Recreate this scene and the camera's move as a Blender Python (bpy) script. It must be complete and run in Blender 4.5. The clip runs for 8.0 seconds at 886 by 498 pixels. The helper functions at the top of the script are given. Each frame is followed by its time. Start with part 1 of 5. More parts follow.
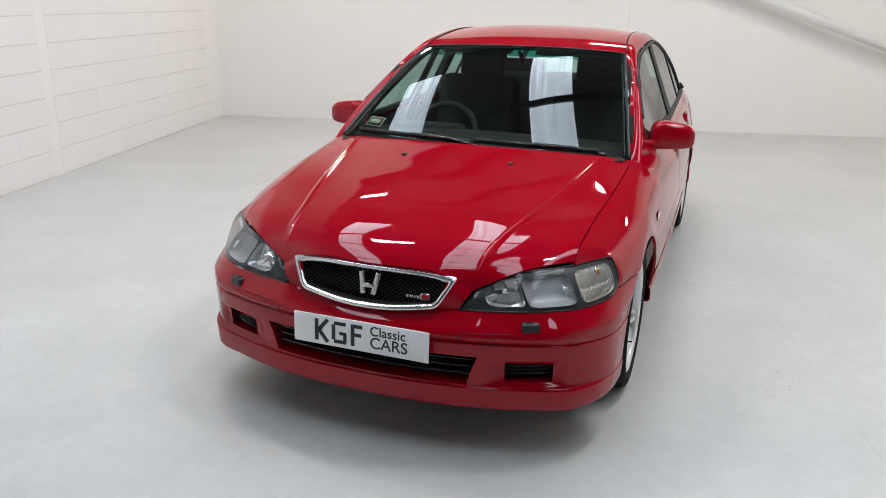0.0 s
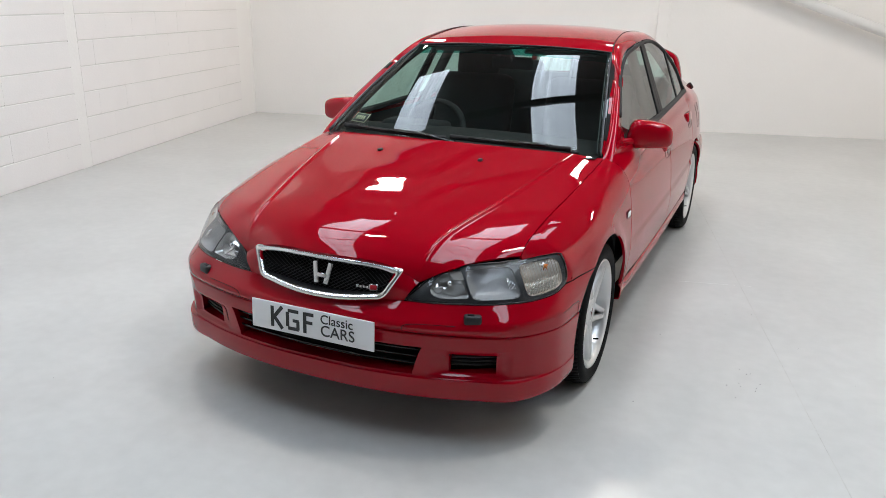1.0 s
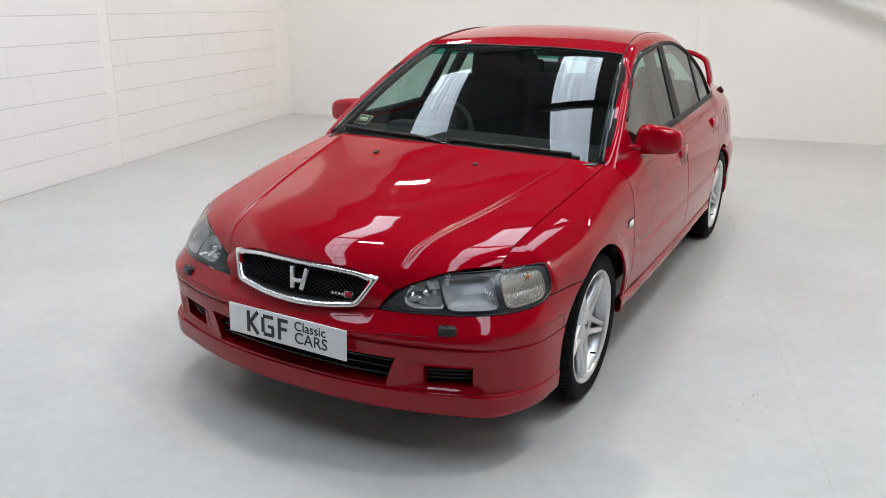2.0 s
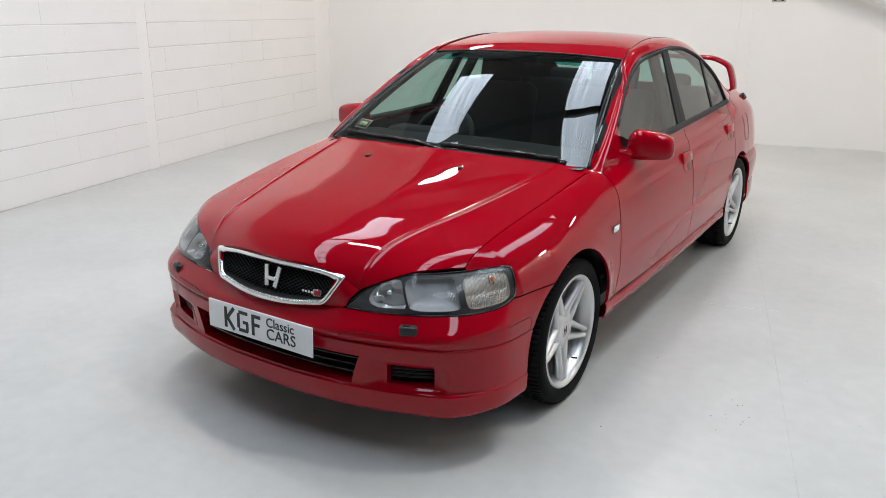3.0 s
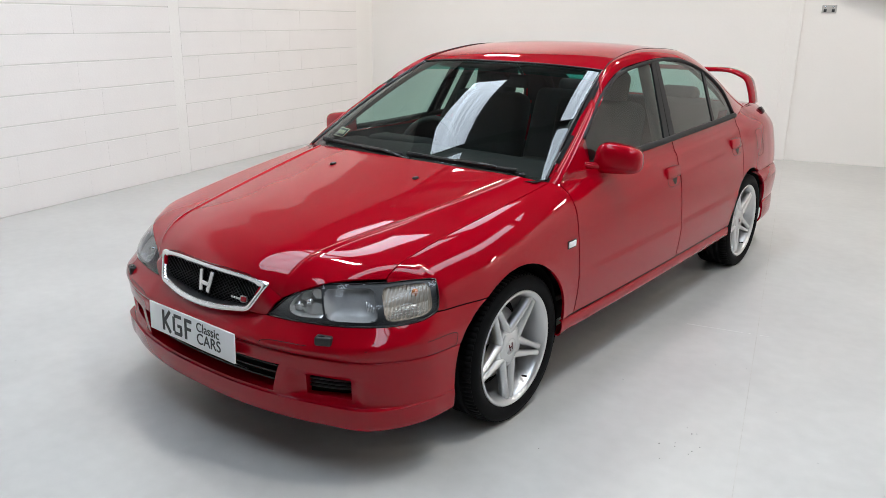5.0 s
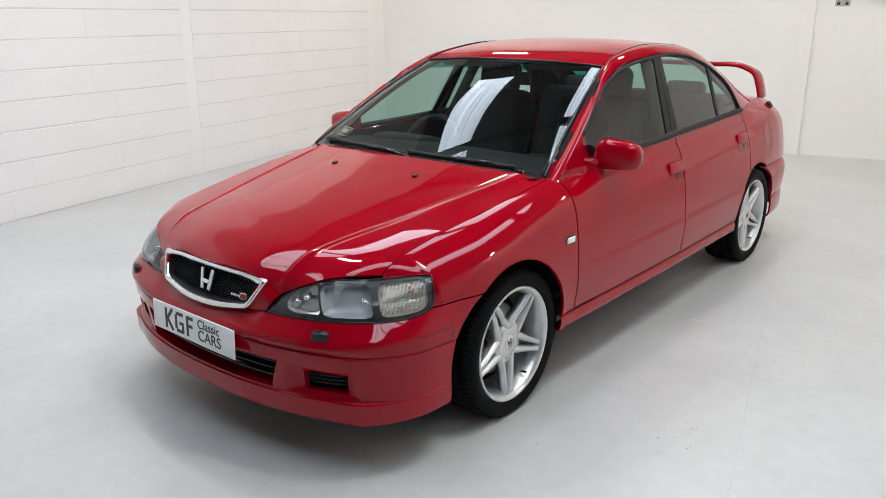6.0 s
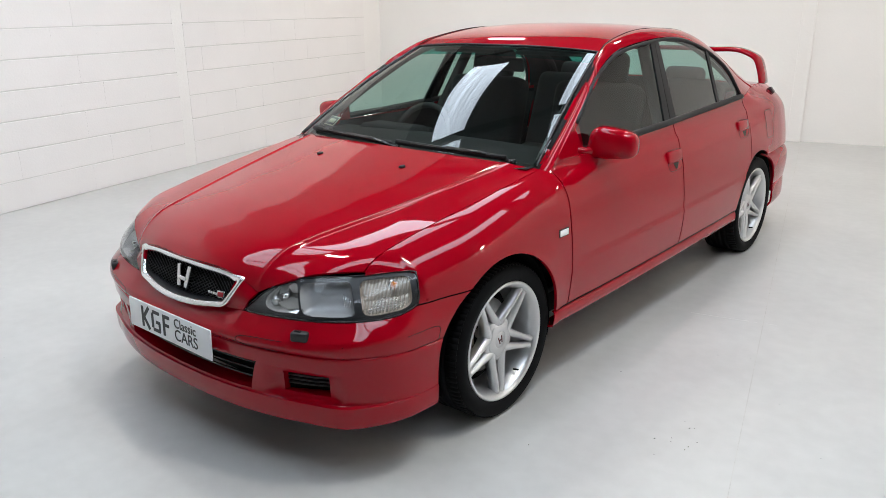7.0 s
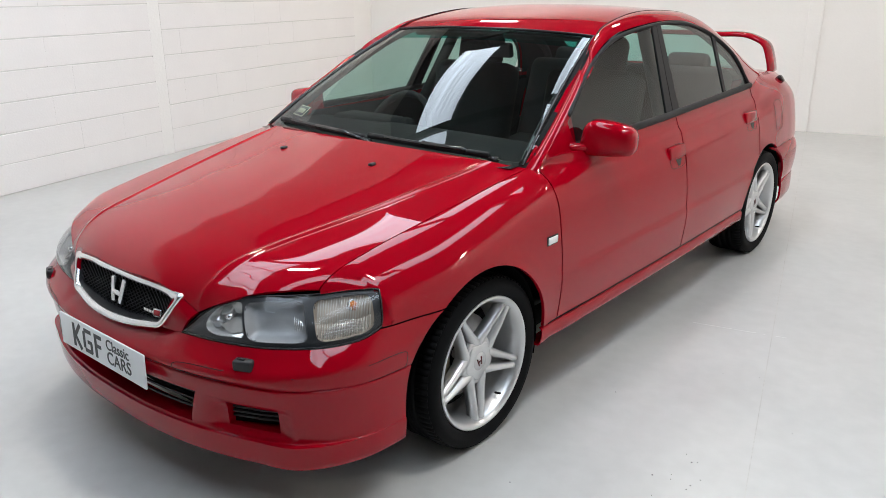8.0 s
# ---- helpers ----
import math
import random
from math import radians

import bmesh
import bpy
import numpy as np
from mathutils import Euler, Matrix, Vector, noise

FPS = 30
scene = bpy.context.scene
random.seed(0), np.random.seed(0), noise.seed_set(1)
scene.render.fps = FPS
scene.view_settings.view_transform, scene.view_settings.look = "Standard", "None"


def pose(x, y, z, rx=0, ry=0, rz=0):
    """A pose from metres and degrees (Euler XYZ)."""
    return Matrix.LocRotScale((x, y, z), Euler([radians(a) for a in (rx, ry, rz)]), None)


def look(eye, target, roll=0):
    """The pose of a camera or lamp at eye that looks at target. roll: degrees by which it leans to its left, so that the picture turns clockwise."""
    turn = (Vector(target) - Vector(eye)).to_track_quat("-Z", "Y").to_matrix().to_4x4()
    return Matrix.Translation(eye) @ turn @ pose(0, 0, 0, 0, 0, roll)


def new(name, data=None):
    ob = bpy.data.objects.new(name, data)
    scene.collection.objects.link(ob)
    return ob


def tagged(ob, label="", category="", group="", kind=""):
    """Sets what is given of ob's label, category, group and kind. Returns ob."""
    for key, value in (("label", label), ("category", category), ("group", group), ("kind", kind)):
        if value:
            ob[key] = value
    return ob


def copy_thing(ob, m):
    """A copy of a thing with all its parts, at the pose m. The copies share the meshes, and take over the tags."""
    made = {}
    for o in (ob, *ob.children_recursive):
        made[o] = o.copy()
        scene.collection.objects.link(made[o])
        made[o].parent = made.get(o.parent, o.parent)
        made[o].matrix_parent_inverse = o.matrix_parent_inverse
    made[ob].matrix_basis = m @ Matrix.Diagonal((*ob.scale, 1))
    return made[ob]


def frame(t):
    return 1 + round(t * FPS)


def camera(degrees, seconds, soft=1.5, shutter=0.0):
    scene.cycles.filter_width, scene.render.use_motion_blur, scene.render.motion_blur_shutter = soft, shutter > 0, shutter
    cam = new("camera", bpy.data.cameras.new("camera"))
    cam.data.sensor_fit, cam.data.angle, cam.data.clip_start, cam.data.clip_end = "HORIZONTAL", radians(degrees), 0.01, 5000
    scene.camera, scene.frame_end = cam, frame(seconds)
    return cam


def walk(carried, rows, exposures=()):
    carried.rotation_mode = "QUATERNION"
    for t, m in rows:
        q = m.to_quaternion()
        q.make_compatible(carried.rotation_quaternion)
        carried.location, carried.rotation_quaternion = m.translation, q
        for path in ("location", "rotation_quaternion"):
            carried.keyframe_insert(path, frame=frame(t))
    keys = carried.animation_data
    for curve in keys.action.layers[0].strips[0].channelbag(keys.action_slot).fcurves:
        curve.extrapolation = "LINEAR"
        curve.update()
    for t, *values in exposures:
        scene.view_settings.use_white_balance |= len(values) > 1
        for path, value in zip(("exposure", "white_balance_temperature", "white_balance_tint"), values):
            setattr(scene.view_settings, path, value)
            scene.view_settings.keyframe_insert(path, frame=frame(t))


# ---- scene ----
cam = camera(59.7, 8.0, soft=0.5)
PATH = [
    (0, (1.127, -4.437, 1.554), (0.464, -2.653, 0.94), 1.0),
    (0.5, (1.307, -4.387, 1.56), (0.583, -2.627, 0.943), 0.9),
    (1, (1.485, -4.365, 1.557), (0.701, -2.632, 0.94), 1.0),
    (1.5, (1.576, -4.276, 1.547), (0.732, -2.572, 0.928), 1.0),
    (2, (1.662, -4.16, 1.546), (0.761, -2.483, 0.933), 1.0),
    (3.5, (2.073, -3.956, 1.538), (0.986, -2.385, 0.949), 0.7),
    (4, (2.144, -3.833, 1.532), (1.017, -2.286, 0.951), 1.0),
    (4.5, (2.253, -3.749, 1.536), (1.093, -2.224, 0.96), 1.0),
    (6, (2.413, -3.67, 1.533), (1.188, -2.198, 0.958), -0.1),
    (6.5, (2.435, -3.648, 1.529), (1.204, -2.185, 0.943), -0.5),
    (7, (2.379, -3.542, 1.516), (1.155, -2.08, 0.914), -0.5),
    (7.5, (2.289, -3.381, 1.508), (1.07, -1.922, 0.885), -0.4),
    (8, (2.224, -3.219, 1.494), (1.01, -1.764, 0.855), -0.2),
]
walk(cam, [(t, look(eye, target, roll)) for t, eye, target, roll in PATH],
     exposures=[(0, 0.03), (2, 0.04), (4, 0.06), (6, 0.09), (8, 0.13)])

# ---- light and exposure ----
world = bpy.data.worlds.new("world")
scene.world = world
world.use_nodes = True
sky = world.node_tree.nodes.new("ShaderNodeTexSky")
sky.sky_type, sky.sun_disc, sky.sun_elevation, sky.sun_rotation = "NISHITA", False, radians(40), radians(200)
world.node_tree.links.new(sky.outputs[0], world.node_tree.nodes["Background"].inputs[0])
world.node_tree.nodes["Background"].inputs[1].default_value = 0.1
ROOFLIGHT = 7.8      # glow of the daylit rooflight sheets
BATTEN = 112.0        # glow of the ceiling battens, the added fill ones included


# ---- materials ----
def material(name, colour, rough=0.5, metal=0.0, coat=0.0, coat_rough=0.03, vary=0.06, scale=8.0, bump=0.0, bump_scale=60.0,
             grain=0.0, spec=0.5, rough_vary=0.0, island=0.0, coat_ior=1.33):
    """A principled material with two scales of variation in colour, roughness and relief."""
    m = bpy.data.materials.new(name)
    m.use_nodes = True
    nt = m.node_tree
    n, l = nt.nodes, nt.links
    b = n["Principled BSDF"]
    b.inputs["Roughness"].default_value, b.inputs["Metallic"].default_value = rough, metal
    b.inputs["Coat Weight"].default_value, b.inputs["Coat Roughness"].default_value = coat, coat_rough
    b.inputs["Specular IOR Level"].default_value = spec
    b.inputs["Coat IOR"].default_value = coat_ior
    where = n.new("ShaderNodeTexCoord")
    big = n.new("ShaderNodeTexNoise")
    big.inputs["Scale"].default_value, big.inputs["Detail"].default_value = scale, 5
    fine = n.new("ShaderNodeTexNoise")
    fine.inputs["Scale"].default_value, fine.inputs["Detail"].default_value = bump_scale, 4
    geo = n.new("ShaderNodeNewGeometry")
    for t in (big, fine):
        l.new(geo.outputs["Position"], t.inputs["Vector"])
    mix = n.new("ShaderNodeMix")
    mix.data_type = "RGBA"
    a = [max(0, c * (1 - vary)) for c in colour]
    z = [min(1, c * (1 + vary)) for c in colour]
    mix.inputs[6].default_value, mix.inputs[7].default_value = (*a, 1), (*z, 1)
    add = n.new("ShaderNodeMath")
    add.operation = "MULTIPLY_ADD"
    l.new(fine.outputs[0], add.inputs[0])
    add.inputs[1].default_value = grain
    l.new(big.outputs[0], add.inputs[2])
    source = add.outputs[0]
    if island:
        info = n.new("ShaderNodeObjectInfo")
        plus = n.new("ShaderNodeMath")
        plus.operation = "MULTIPLY_ADD"
        l.new(info.outputs["Random"], plus.inputs[0])
        plus.inputs[1].default_value = island
        l.new(source, plus.inputs[2])
        source = plus.outputs[0]
    l.new(source, mix.inputs[0])
    l.new(mix.outputs[2], b.inputs["Base Color"])
    if rough_vary:
        r = n.new("ShaderNodeMapRange")
        r.inputs[3].default_value, r.inputs[4].default_value = rough - rough_vary, rough + rough_vary
        l.new(big.outputs[0], r.inputs[0])
        l.new(r.outputs[0], b.inputs["Roughness"])
    if bump:
        bp = n.new("ShaderNodeBump")
        bp.inputs["Strength"].default_value, bp.inputs["Distance"].default_value = 1.0, bump
        l.new(fine.outputs[0], bp.inputs["Height"])
        l.new(bp.outputs[0], b.inputs["Normal"])
    return m


def glass(name, colour, rough=0.0, through_it=0.75, mirror_share=0.08):
    """Thin sheet glass: clear tinted transmission whose reflection (mirror_share: its share head-on, of both faces) grows at grazing angles."""
    m = bpy.data.materials.new(name)
    m.use_nodes = True
    n, l = m.node_tree.nodes, m.node_tree.links
    n.remove(n["Principled BSDF"])
    clear = n.new("ShaderNodeBsdfTransparent")
    clear.inputs[0].default_value = (*[c * through_it for c in colour], 1)
    shine = n.new("ShaderNodeBsdfGlossy")
    shine.inputs["Roughness"].default_value = rough
    face = n.new("ShaderNodeLayerWeight")
    face.inputs[0].default_value = 0.5
    fifth = n.new("ShaderNodeMath")
    fifth.operation, fifth.inputs[1].default_value = "POWER", 4.0
    l.new(face.outputs["Facing"], fifth.inputs[0])
    fres = n.new("ShaderNodeMath")
    fres.operation, fres.inputs[1].default_value, fres.inputs[2].default_value = "MULTIPLY_ADD", 1 - mirror_share, mirror_share
    fres.use_clamp = True
    l.new(fifth.outputs[0], fres.inputs[0])
    mixed = n.new("ShaderNodeMixShader")
    l.new(fres.outputs[0], mixed.inputs[0])
    l.new(clear.outputs[0], mixed.inputs[1])
    l.new(shine.outputs[0], mixed.inputs[2])
    l.new(mixed.outputs[0], n["Material Output"].inputs[0])
    return m


def glowing(name, colour, strength, ribs=0.0):
    """A sheet that gives off light; ribs: waves a metre of a corrugated sheet along its x."""
    m = bpy.data.materials.new(name)
    m.use_nodes = True
    n, l = m.node_tree.nodes, m.node_tree.links
    n.remove(n["Principled BSDF"])
    e = n.new("ShaderNodeEmission")
    e.inputs[0].default_value, e.inputs[1].default_value = (*colour, 1), strength
    if ribs:
        where = n.new("ShaderNodeTexCoord")
        stain = n.new("ShaderNodeTexNoise")
        stretch = n.new("ShaderNodeMapping")
        stretch.inputs["Scale"].default_value = (ribs, 0.35, 1)
        stain.inputs["Scale"].default_value, stain.inputs["Detail"].default_value = 1.0, 4
        l.new(where.outputs["Object"], stretch.inputs[0])
        l.new(stretch.outputs[0], stain.inputs["Vector"])
        r = n.new("ShaderNodeMapRange")
        r.inputs[1].default_value, r.inputs[2].default_value = 0.3, 0.75
        r.inputs[3].default_value, r.inputs[4].default_value = strength * 0.62, strength * 1.26
        l.new(stain.outputs[0], r.inputs[0])
        l.new(r.outputs[0], e.inputs[1])
    l.new(e.outputs[0], n["Material Output"].inputs[0])
    return m


RED = material("red_paint", (0.345, 0.0006, 0.009), rough=0.5, coat=1.0, coat_rough=0.008, vary=0.04, scale=3, spec=0.0, coat_ior=1.42)
BLACK = material("black_plastic", (0.014, 0.014, 0.015), rough=0.5, vary=0.2, scale=30, bump=0.0002, bump_scale=900)
GLOSSBLACK = material("black_trim", (0.01, 0.01, 0.011), rough=0.25, vary=0.2, scale=20)
FRIT = material("black_glass_edge", (0.008, 0.009, 0.009), rough=0.02, spec=0.6, vary=0.1, scale=20)
FRAMEBLACK = material("matt_black_frame", (0.010, 0.010, 0.011), rough=0.5, spec=0.3, vary=0.2, scale=30)
VOID = material("dark_cavity", (0.004, 0.004, 0.004), rough=0.9, vary=0.3, spec=0.1)
RUBBER = material("tyre_rubber", (0.0045, 0.0045, 0.005), rough=0.7, spec=0.12, vary=0.25, scale=20, bump=0.0003, bump_scale=400)
CHROME = material("chrome", (0.78, 0.79, 0.8), rough=0.06, metal=1.0, vary=0.03)
SATIN = material("bright_grille_chrome", (0.84, 0.845, 0.85), rough=0.24, metal=1.0, vary=0.03)
SILVER = material("silver_wheel_paint", (0.66, 0.665, 0.67), rough=0.33, metal=0.78, coat=0.6, vary=0.05, scale=20)
STEEL = material("brake_steel", (0.46, 0.45, 0.44), rough=0.35, metal=1.0, vary=0.2, scale=40)
PLATEMETAL = material("brushed_socket_metal", (0.50, 0.49, 0.47), rough=0.4, metal=0.25, vary=0.08, scale=60)
CALIPER = material("caliper_metal", (0.32, 0.28, 0.2), rough=0.6, metal=0.3, vary=0.3, scale=30)
LAMPGREY = material("lamp_housing_grey", (0.026, 0.028, 0.031), rough=0.4, vary=0.15, scale=30)
REFLECTOR = material("lamp_reflector", (0.84, 0.84, 0.83), rough=0.12, metal=0.7, vary=0.05)
FROSTED = material("fluted_lamp_glass", (0.37, 0.375, 0.38), rough=0.45, metal=0.35, vary=0.2, scale=22, bump=0.0004, bump_scale=160)
AMBER = material("amber_bulb", (0.60, 0.17, 0.02), rough=0.2, vary=0.1)
WHITEPLATE = material("white_plate", (0.92, 0.92, 0.93), rough=0.35, coat=0.2, vary=0.02)
INK = material("dark_ink", (0.016, 0.017, 0.019), rough=0.4, vary=0.1)
PALE = material("pale_yellow_print", (0.52, 0.52, 0.36), rough=0.5, vary=0.05)
BADGERED = material("badge_red", (0.5, 0.02, 0.03), rough=0.3, vary=0.05)
EMBLEMRED = material("dark_emblem_red", (0.10, 0.012, 0.014), rough=0.35, vary=0.1)
PRISM = material("lamp_prism", (0.74, 0.72, 0.67), rough=0.3, metal=0.7, vary=0.1, scale=30)
SEATCLOTH = material("dark_seat_cloth", (0.0115, 0.0135, 0.0140), rough=0.9, vary=0.25, scale=40, bump=0.0002, bump_scale=200)
DASH = material("dashboard_plastic", (0.012, 0.0125, 0.013), rough=0.8, spec=0.2, vary=0.2, scale=30, bump=0.0004, bump_scale=600)
LINING = material("grey_headlining", (0.06, 0.062, 0.062), rough=0.95, vary=0.1, scale=40)
GREYTRIM = material("grey_seal", (0.07, 0.075, 0.085), rough=0.3, metal=0.3, vary=0.1)
SCREEN = glass("windscreen_glass", (0.80, 0.93, 0.88), through_it=0.88, mirror_share=0.062)
BAND = glass("green_sunband_glass", (0.05, 0.45, 0.38), through_it=0.95, mirror_share=0.065)
SIDEGLASS = glass("side_glass", (0.64, 0.91, 0.85), through_it=0.88, mirror_share=0.085)
LENS = glass("lamp_lens", (0.96, 0.97, 0.98), through_it=0.97, mirror_share=0.025)
RIBBED = material("ribbed_lamp_glass", (0.62, 0.53, 0.44), rough=0.3, metal=0.5, vary=0.35, scale=25, bump=0.002, bump_scale=120)
DARKWALL = material("dim_grey_wall", (0.20, 0.197, 0.195), rough=0.7, vary=0.1, scale=2)
# tail lens red, also painted for shade in cups, grooves and shut lines
TAIL_SHADE_RED = material("tail_lamp_and_shade_red", (0.016, 0.001, 0.0012), rough=0.25, coat=0.0, vary=0.1)
FLOORPAINT = material("grey_floor_paint", (0.535, 0.53, 0.512), rough=0.36, coat=0.28, coat_rough=0.16, vary=0.19, scale=1.3, grain=0.45, bump=0.0003, bump_scale=14, rough_vary=0.07)
WALLPAINT = material("white_wall_paint", (0.92, 0.89, 0.858), rough=0.55, vary=0.025, scale=2.0, grain=0.3, bump=0.0015, bump_scale=45)
BLOCKPAINT = material("white_painted_block", (0.90, 0.862, 0.838), rough=0.5, vary=0.03, scale=3.0, grain=0.4, bump=0.0008, bump_scale=70, island=0.08)
MORTAR = material("painted_mortar", (0.76, 0.74, 0.70), rough=0.7, vary=0.08, scale=20, bump=0.002, bump_scale=90)
JOINTFILL = material("dirty_joint_filler", (0.37, 0.362, 0.345), rough=0.6, vary=0.55, scale=7, grain=0.9)
PALELINE = material("pale_line", (0.86, 0.86, 0.84), rough=0.3, vary=0.15, scale=60)
ROOFSHEET = material("grey_roof_sheet", (0.13, 0.13, 0.135), rough=0.6, vary=0.08, scale=3)
COVESHEET = material("pale_added_cove", (0.40, 0.395, 0.39), rough=0.6, vary=0.06, scale=3)
PURLINPAINT = material("dark_purlin_paint", (0.035, 0.034, 0.034), rough=0.6, vary=0.1, scale=3)
WHITESTEEL = material("white_painted_steel", (0.8, 0.79, 0.77), rough=0.4, vary=0.03)
SKYLIGHT = glowing("daylit_rooflight_sheet", (0.755, 0.87, 1.0), ROOFLIGHT, ribs=14)
TUBE = glowing("lit_batten", (1.0, 0.955, 0.89), BATTEN)


# ---- small makers ----
def part(name, bm, mat, parent=None, label="", smooth=True):
    """Links a bmesh as one mesh object, under parent where one is given."""
    me = bpy.data.meshes.new(name)
    bmesh.ops.recalc_face_normals(bm, faces=bm.faces)
    if smooth:
        for f in bm.faces:
            f.smooth = True
    bm.to_mesh(me)
    bm.free()
    ob = new(name, me)
    for m in (mat if isinstance(mat, (list, tuple)) else [mat]):
        me.materials.append(m)
    ob.parent = parent
    if label:
        ob["label"] = label
    return ob


def empty(name, m=None):
    ob = new(name)
    ob.empty_display_size = 0.1
    if m is not None:
        ob.matrix_basis = m
    return ob


def sharpen(bm, degrees=32):
    for e in bm.edges:
        if len(e.link_faces) == 2 and e.calc_face_angle(0) > radians(degrees):
            e.smooth = False


def spline(keys):
    """A smooth function through (t, value...) keys, by non-uniform cubic Hermite pieces."""
    t = np.array([k[0] for k in keys], float)
    p = np.array([k[1:] for k in keys], float)
    d = np.zeros_like(p)
    h = np.diff(t)
    s = np.diff(p, axis=0) / h[:, None]
    if len(t) > 2:
        d[1:-1] = (s[:-1] * h[1:, None] + s[1:] * h[:-1, None]) / (h[:-1] + h[1:])[:, None]
    d[0] = s[0] if len(t) == 2 else 1.5 * s[0] - 0.5 * d[1]
    d[-1] = s[-1] if len(t) == 2 else 1.5 * s[-1] - 0.5 * d[-2]

    def at(x):
        x = min(max(x, t[0]), t[-1])
        i = min(int(np.searchsorted(t, x, "right")) - 1, len(t) - 2)
        u = (x - t[i]) / h[i]
        v = ((2 * u ** 3 - 3 * u ** 2 + 1) * p[i] + (u ** 3 - 2 * u ** 2 + u) * h[i] * d[i]
             + (-2 * u ** 3 + 3 * u ** 2) * p[i + 1] + (u ** 3 - u ** 2) * h[i] * d[i + 1])
        return v if len(v) > 1 else float(v[0])
    return at


def curve3(points):
    """A smooth curve through points, by chord length, t from 0 to 1."""
    p = np.array(points, float)
    c = np.concatenate([[0], np.cumsum(np.linalg.norm(np.diff(p, axis=0), axis=1))])
    return spline([(c[i] / c[-1], *p[i]) for i in range(len(p))])


def grid_mesh(rows, side=1, closed=False, hem=0.0, gap=0.0):
    """A sheet through rows of points; side -1 mirrors it in x. hem folds the rim inwards, gap draws it in."""
    bm = bmesh.new()
    v = [[bm.verts.new((side * p[0], p[1], p[2])) for p in row] for row in rows]
    for a, b in zip(v, v[1:]):
        for i in range(len(a) - (0 if closed else 1)):
            j = (i + 1) % len(a)
            q = [a[i], a[j], b[j], b[i]]
            if len({tuple(round(c, 6) for c in x.co) for x in q}) < 3:
                continue
            bm.faces.new(q if side > 0 else q[::-1])
    bmesh.ops.remove_doubles(bm, verts=bm.verts, dist=1e-5)
    if hem:
        fold(bm, hem, gap)
    return bm


def fold(bm, hem, gap=0.0015):
    """Folds the open rim of a sheet inwards (against its normals) so that it reads as a pressed panel."""
    bm.normal_update()
    rim = [e for e in bm.edges if len(e.link_faces) == 1]
    verts = {v for e in rim for v in e.verts}
    normal = {v: v.normal.copy() for v in verts}
    if gap:
        move = {}
        for v in verts:
            d = Vector()
            for e in v.link_edges:
                if len(e.link_faces) == 1:
                    f = e.link_faces[0]
                    across = f.normal.cross(e.verts[1].co - e.verts[0].co).normalized()
                    if across.dot(f.calc_center_median() - e.verts[0].co) < 0:
                        across.negate()
                    d += across
            move[v] = d.normalized() * gap if d.length > 1e-6 else d
        for v, d in move.items():
            v.co += d
    for e in rim:
        e.smooth = False
    low = {v: bm.verts.new(v.co - normal[v] * hem) for v in verts}
    for e in rim:
        a, b = e.verts
        f = e.link_faces[0]
        ls = [l.vert for l in f.loops]
        i = ls.index(a)
        if ls[(i + 1) % len(ls)] is b:
            a, b = b, a
        bm.faces.new((a, b, low[b], low[a]))


def sheet(name, rows, mat, parent, side=1, hem=0.012, gap=0.0018, label=""):
    """A body panel; normals face away from the car's middle."""
    bm = grid_mesh(rows, side)
    bm.normal_update()
    total = sum((f.normal.dot(f.calc_center_median() - Vector((0, f.calc_center_median().y * 0.75, 0.45))) * f.calc_area() for f in bm.faces))
    if total < 0:
        bmesh.ops.reverse_faces(bm, faces=bm.faces)
    if hem:
        fold(bm, hem, gap)
    me = bpy.data.meshes.new(name)
    for f in bm.faces:
        f.smooth = True
    bm.to_mesh(me)
    bm.free()
    ob = new(name, me)
    me.materials.append(mat)
    ob.parent = parent
    if label:
        ob["label"] = label
    return ob


def tube(points, radius, sides=8, closed=False, flat=1.0):
    """A bmesh tube along points."""
    bm = bmesh.new()
    pts = [Vector(p) for p in points]
    rings, n = [], len(points)
    for i, p in enumerate(pts):
        a = pts[(i - 1) % n] if closed or i else p
        b = pts[(i + 1) % n] if closed or i < n - 1 else p
        d = (b - a).normalized()
        up = Vector((0, 0, 1)) if abs(d.z) < 0.9 else Vector((0, 1, 0))
        x = d.cross(up).normalized()
        y = x.cross(d)
        rings.append([bm.verts.new(p + radius * (math.cos(k * math.tau / sides) * x + flat * math.sin(k * math.tau / sides) * y)) for k in range(sides)])
    for i in range(n if closed else n - 1):
        a, b = rings[i], rings[(i + 1) % n]
        for k in range(sides):
            bm.faces.new((a[k], a[(k + 1) % sides], b[(k + 1) % sides], b[k]))
    if not closed:
        bm.faces.new(rings[0][::-1])
        bm.faces.new(rings[-1])
    return bm


def block(x, y, z, m=None, bevel=0.0, segments=2, bm=None):
    """A bmesh box of that size about m, with rounded edges."""
    one = bmesh.new()
    bmesh.ops.create_cube(one, size=1.0)
    bmesh.ops.scale(one, vec=(x, y, z), verts=one.verts)
    if bevel:
        bmesh.ops.bevel(one, geom=one.edges, offset=bevel, segments=segments, profile=0.5, affect="EDGES")
    if m is not None:
        bmesh.ops.transform(one, matrix=m, verts=one.verts)
    if bm is None:
        return one
    me = bpy.data.meshes.new("tmp")
    one.to_mesh(me)
    one.free()
    bm.from_mesh(me)
    bpy.data.meshes.remove(me)
    return bm


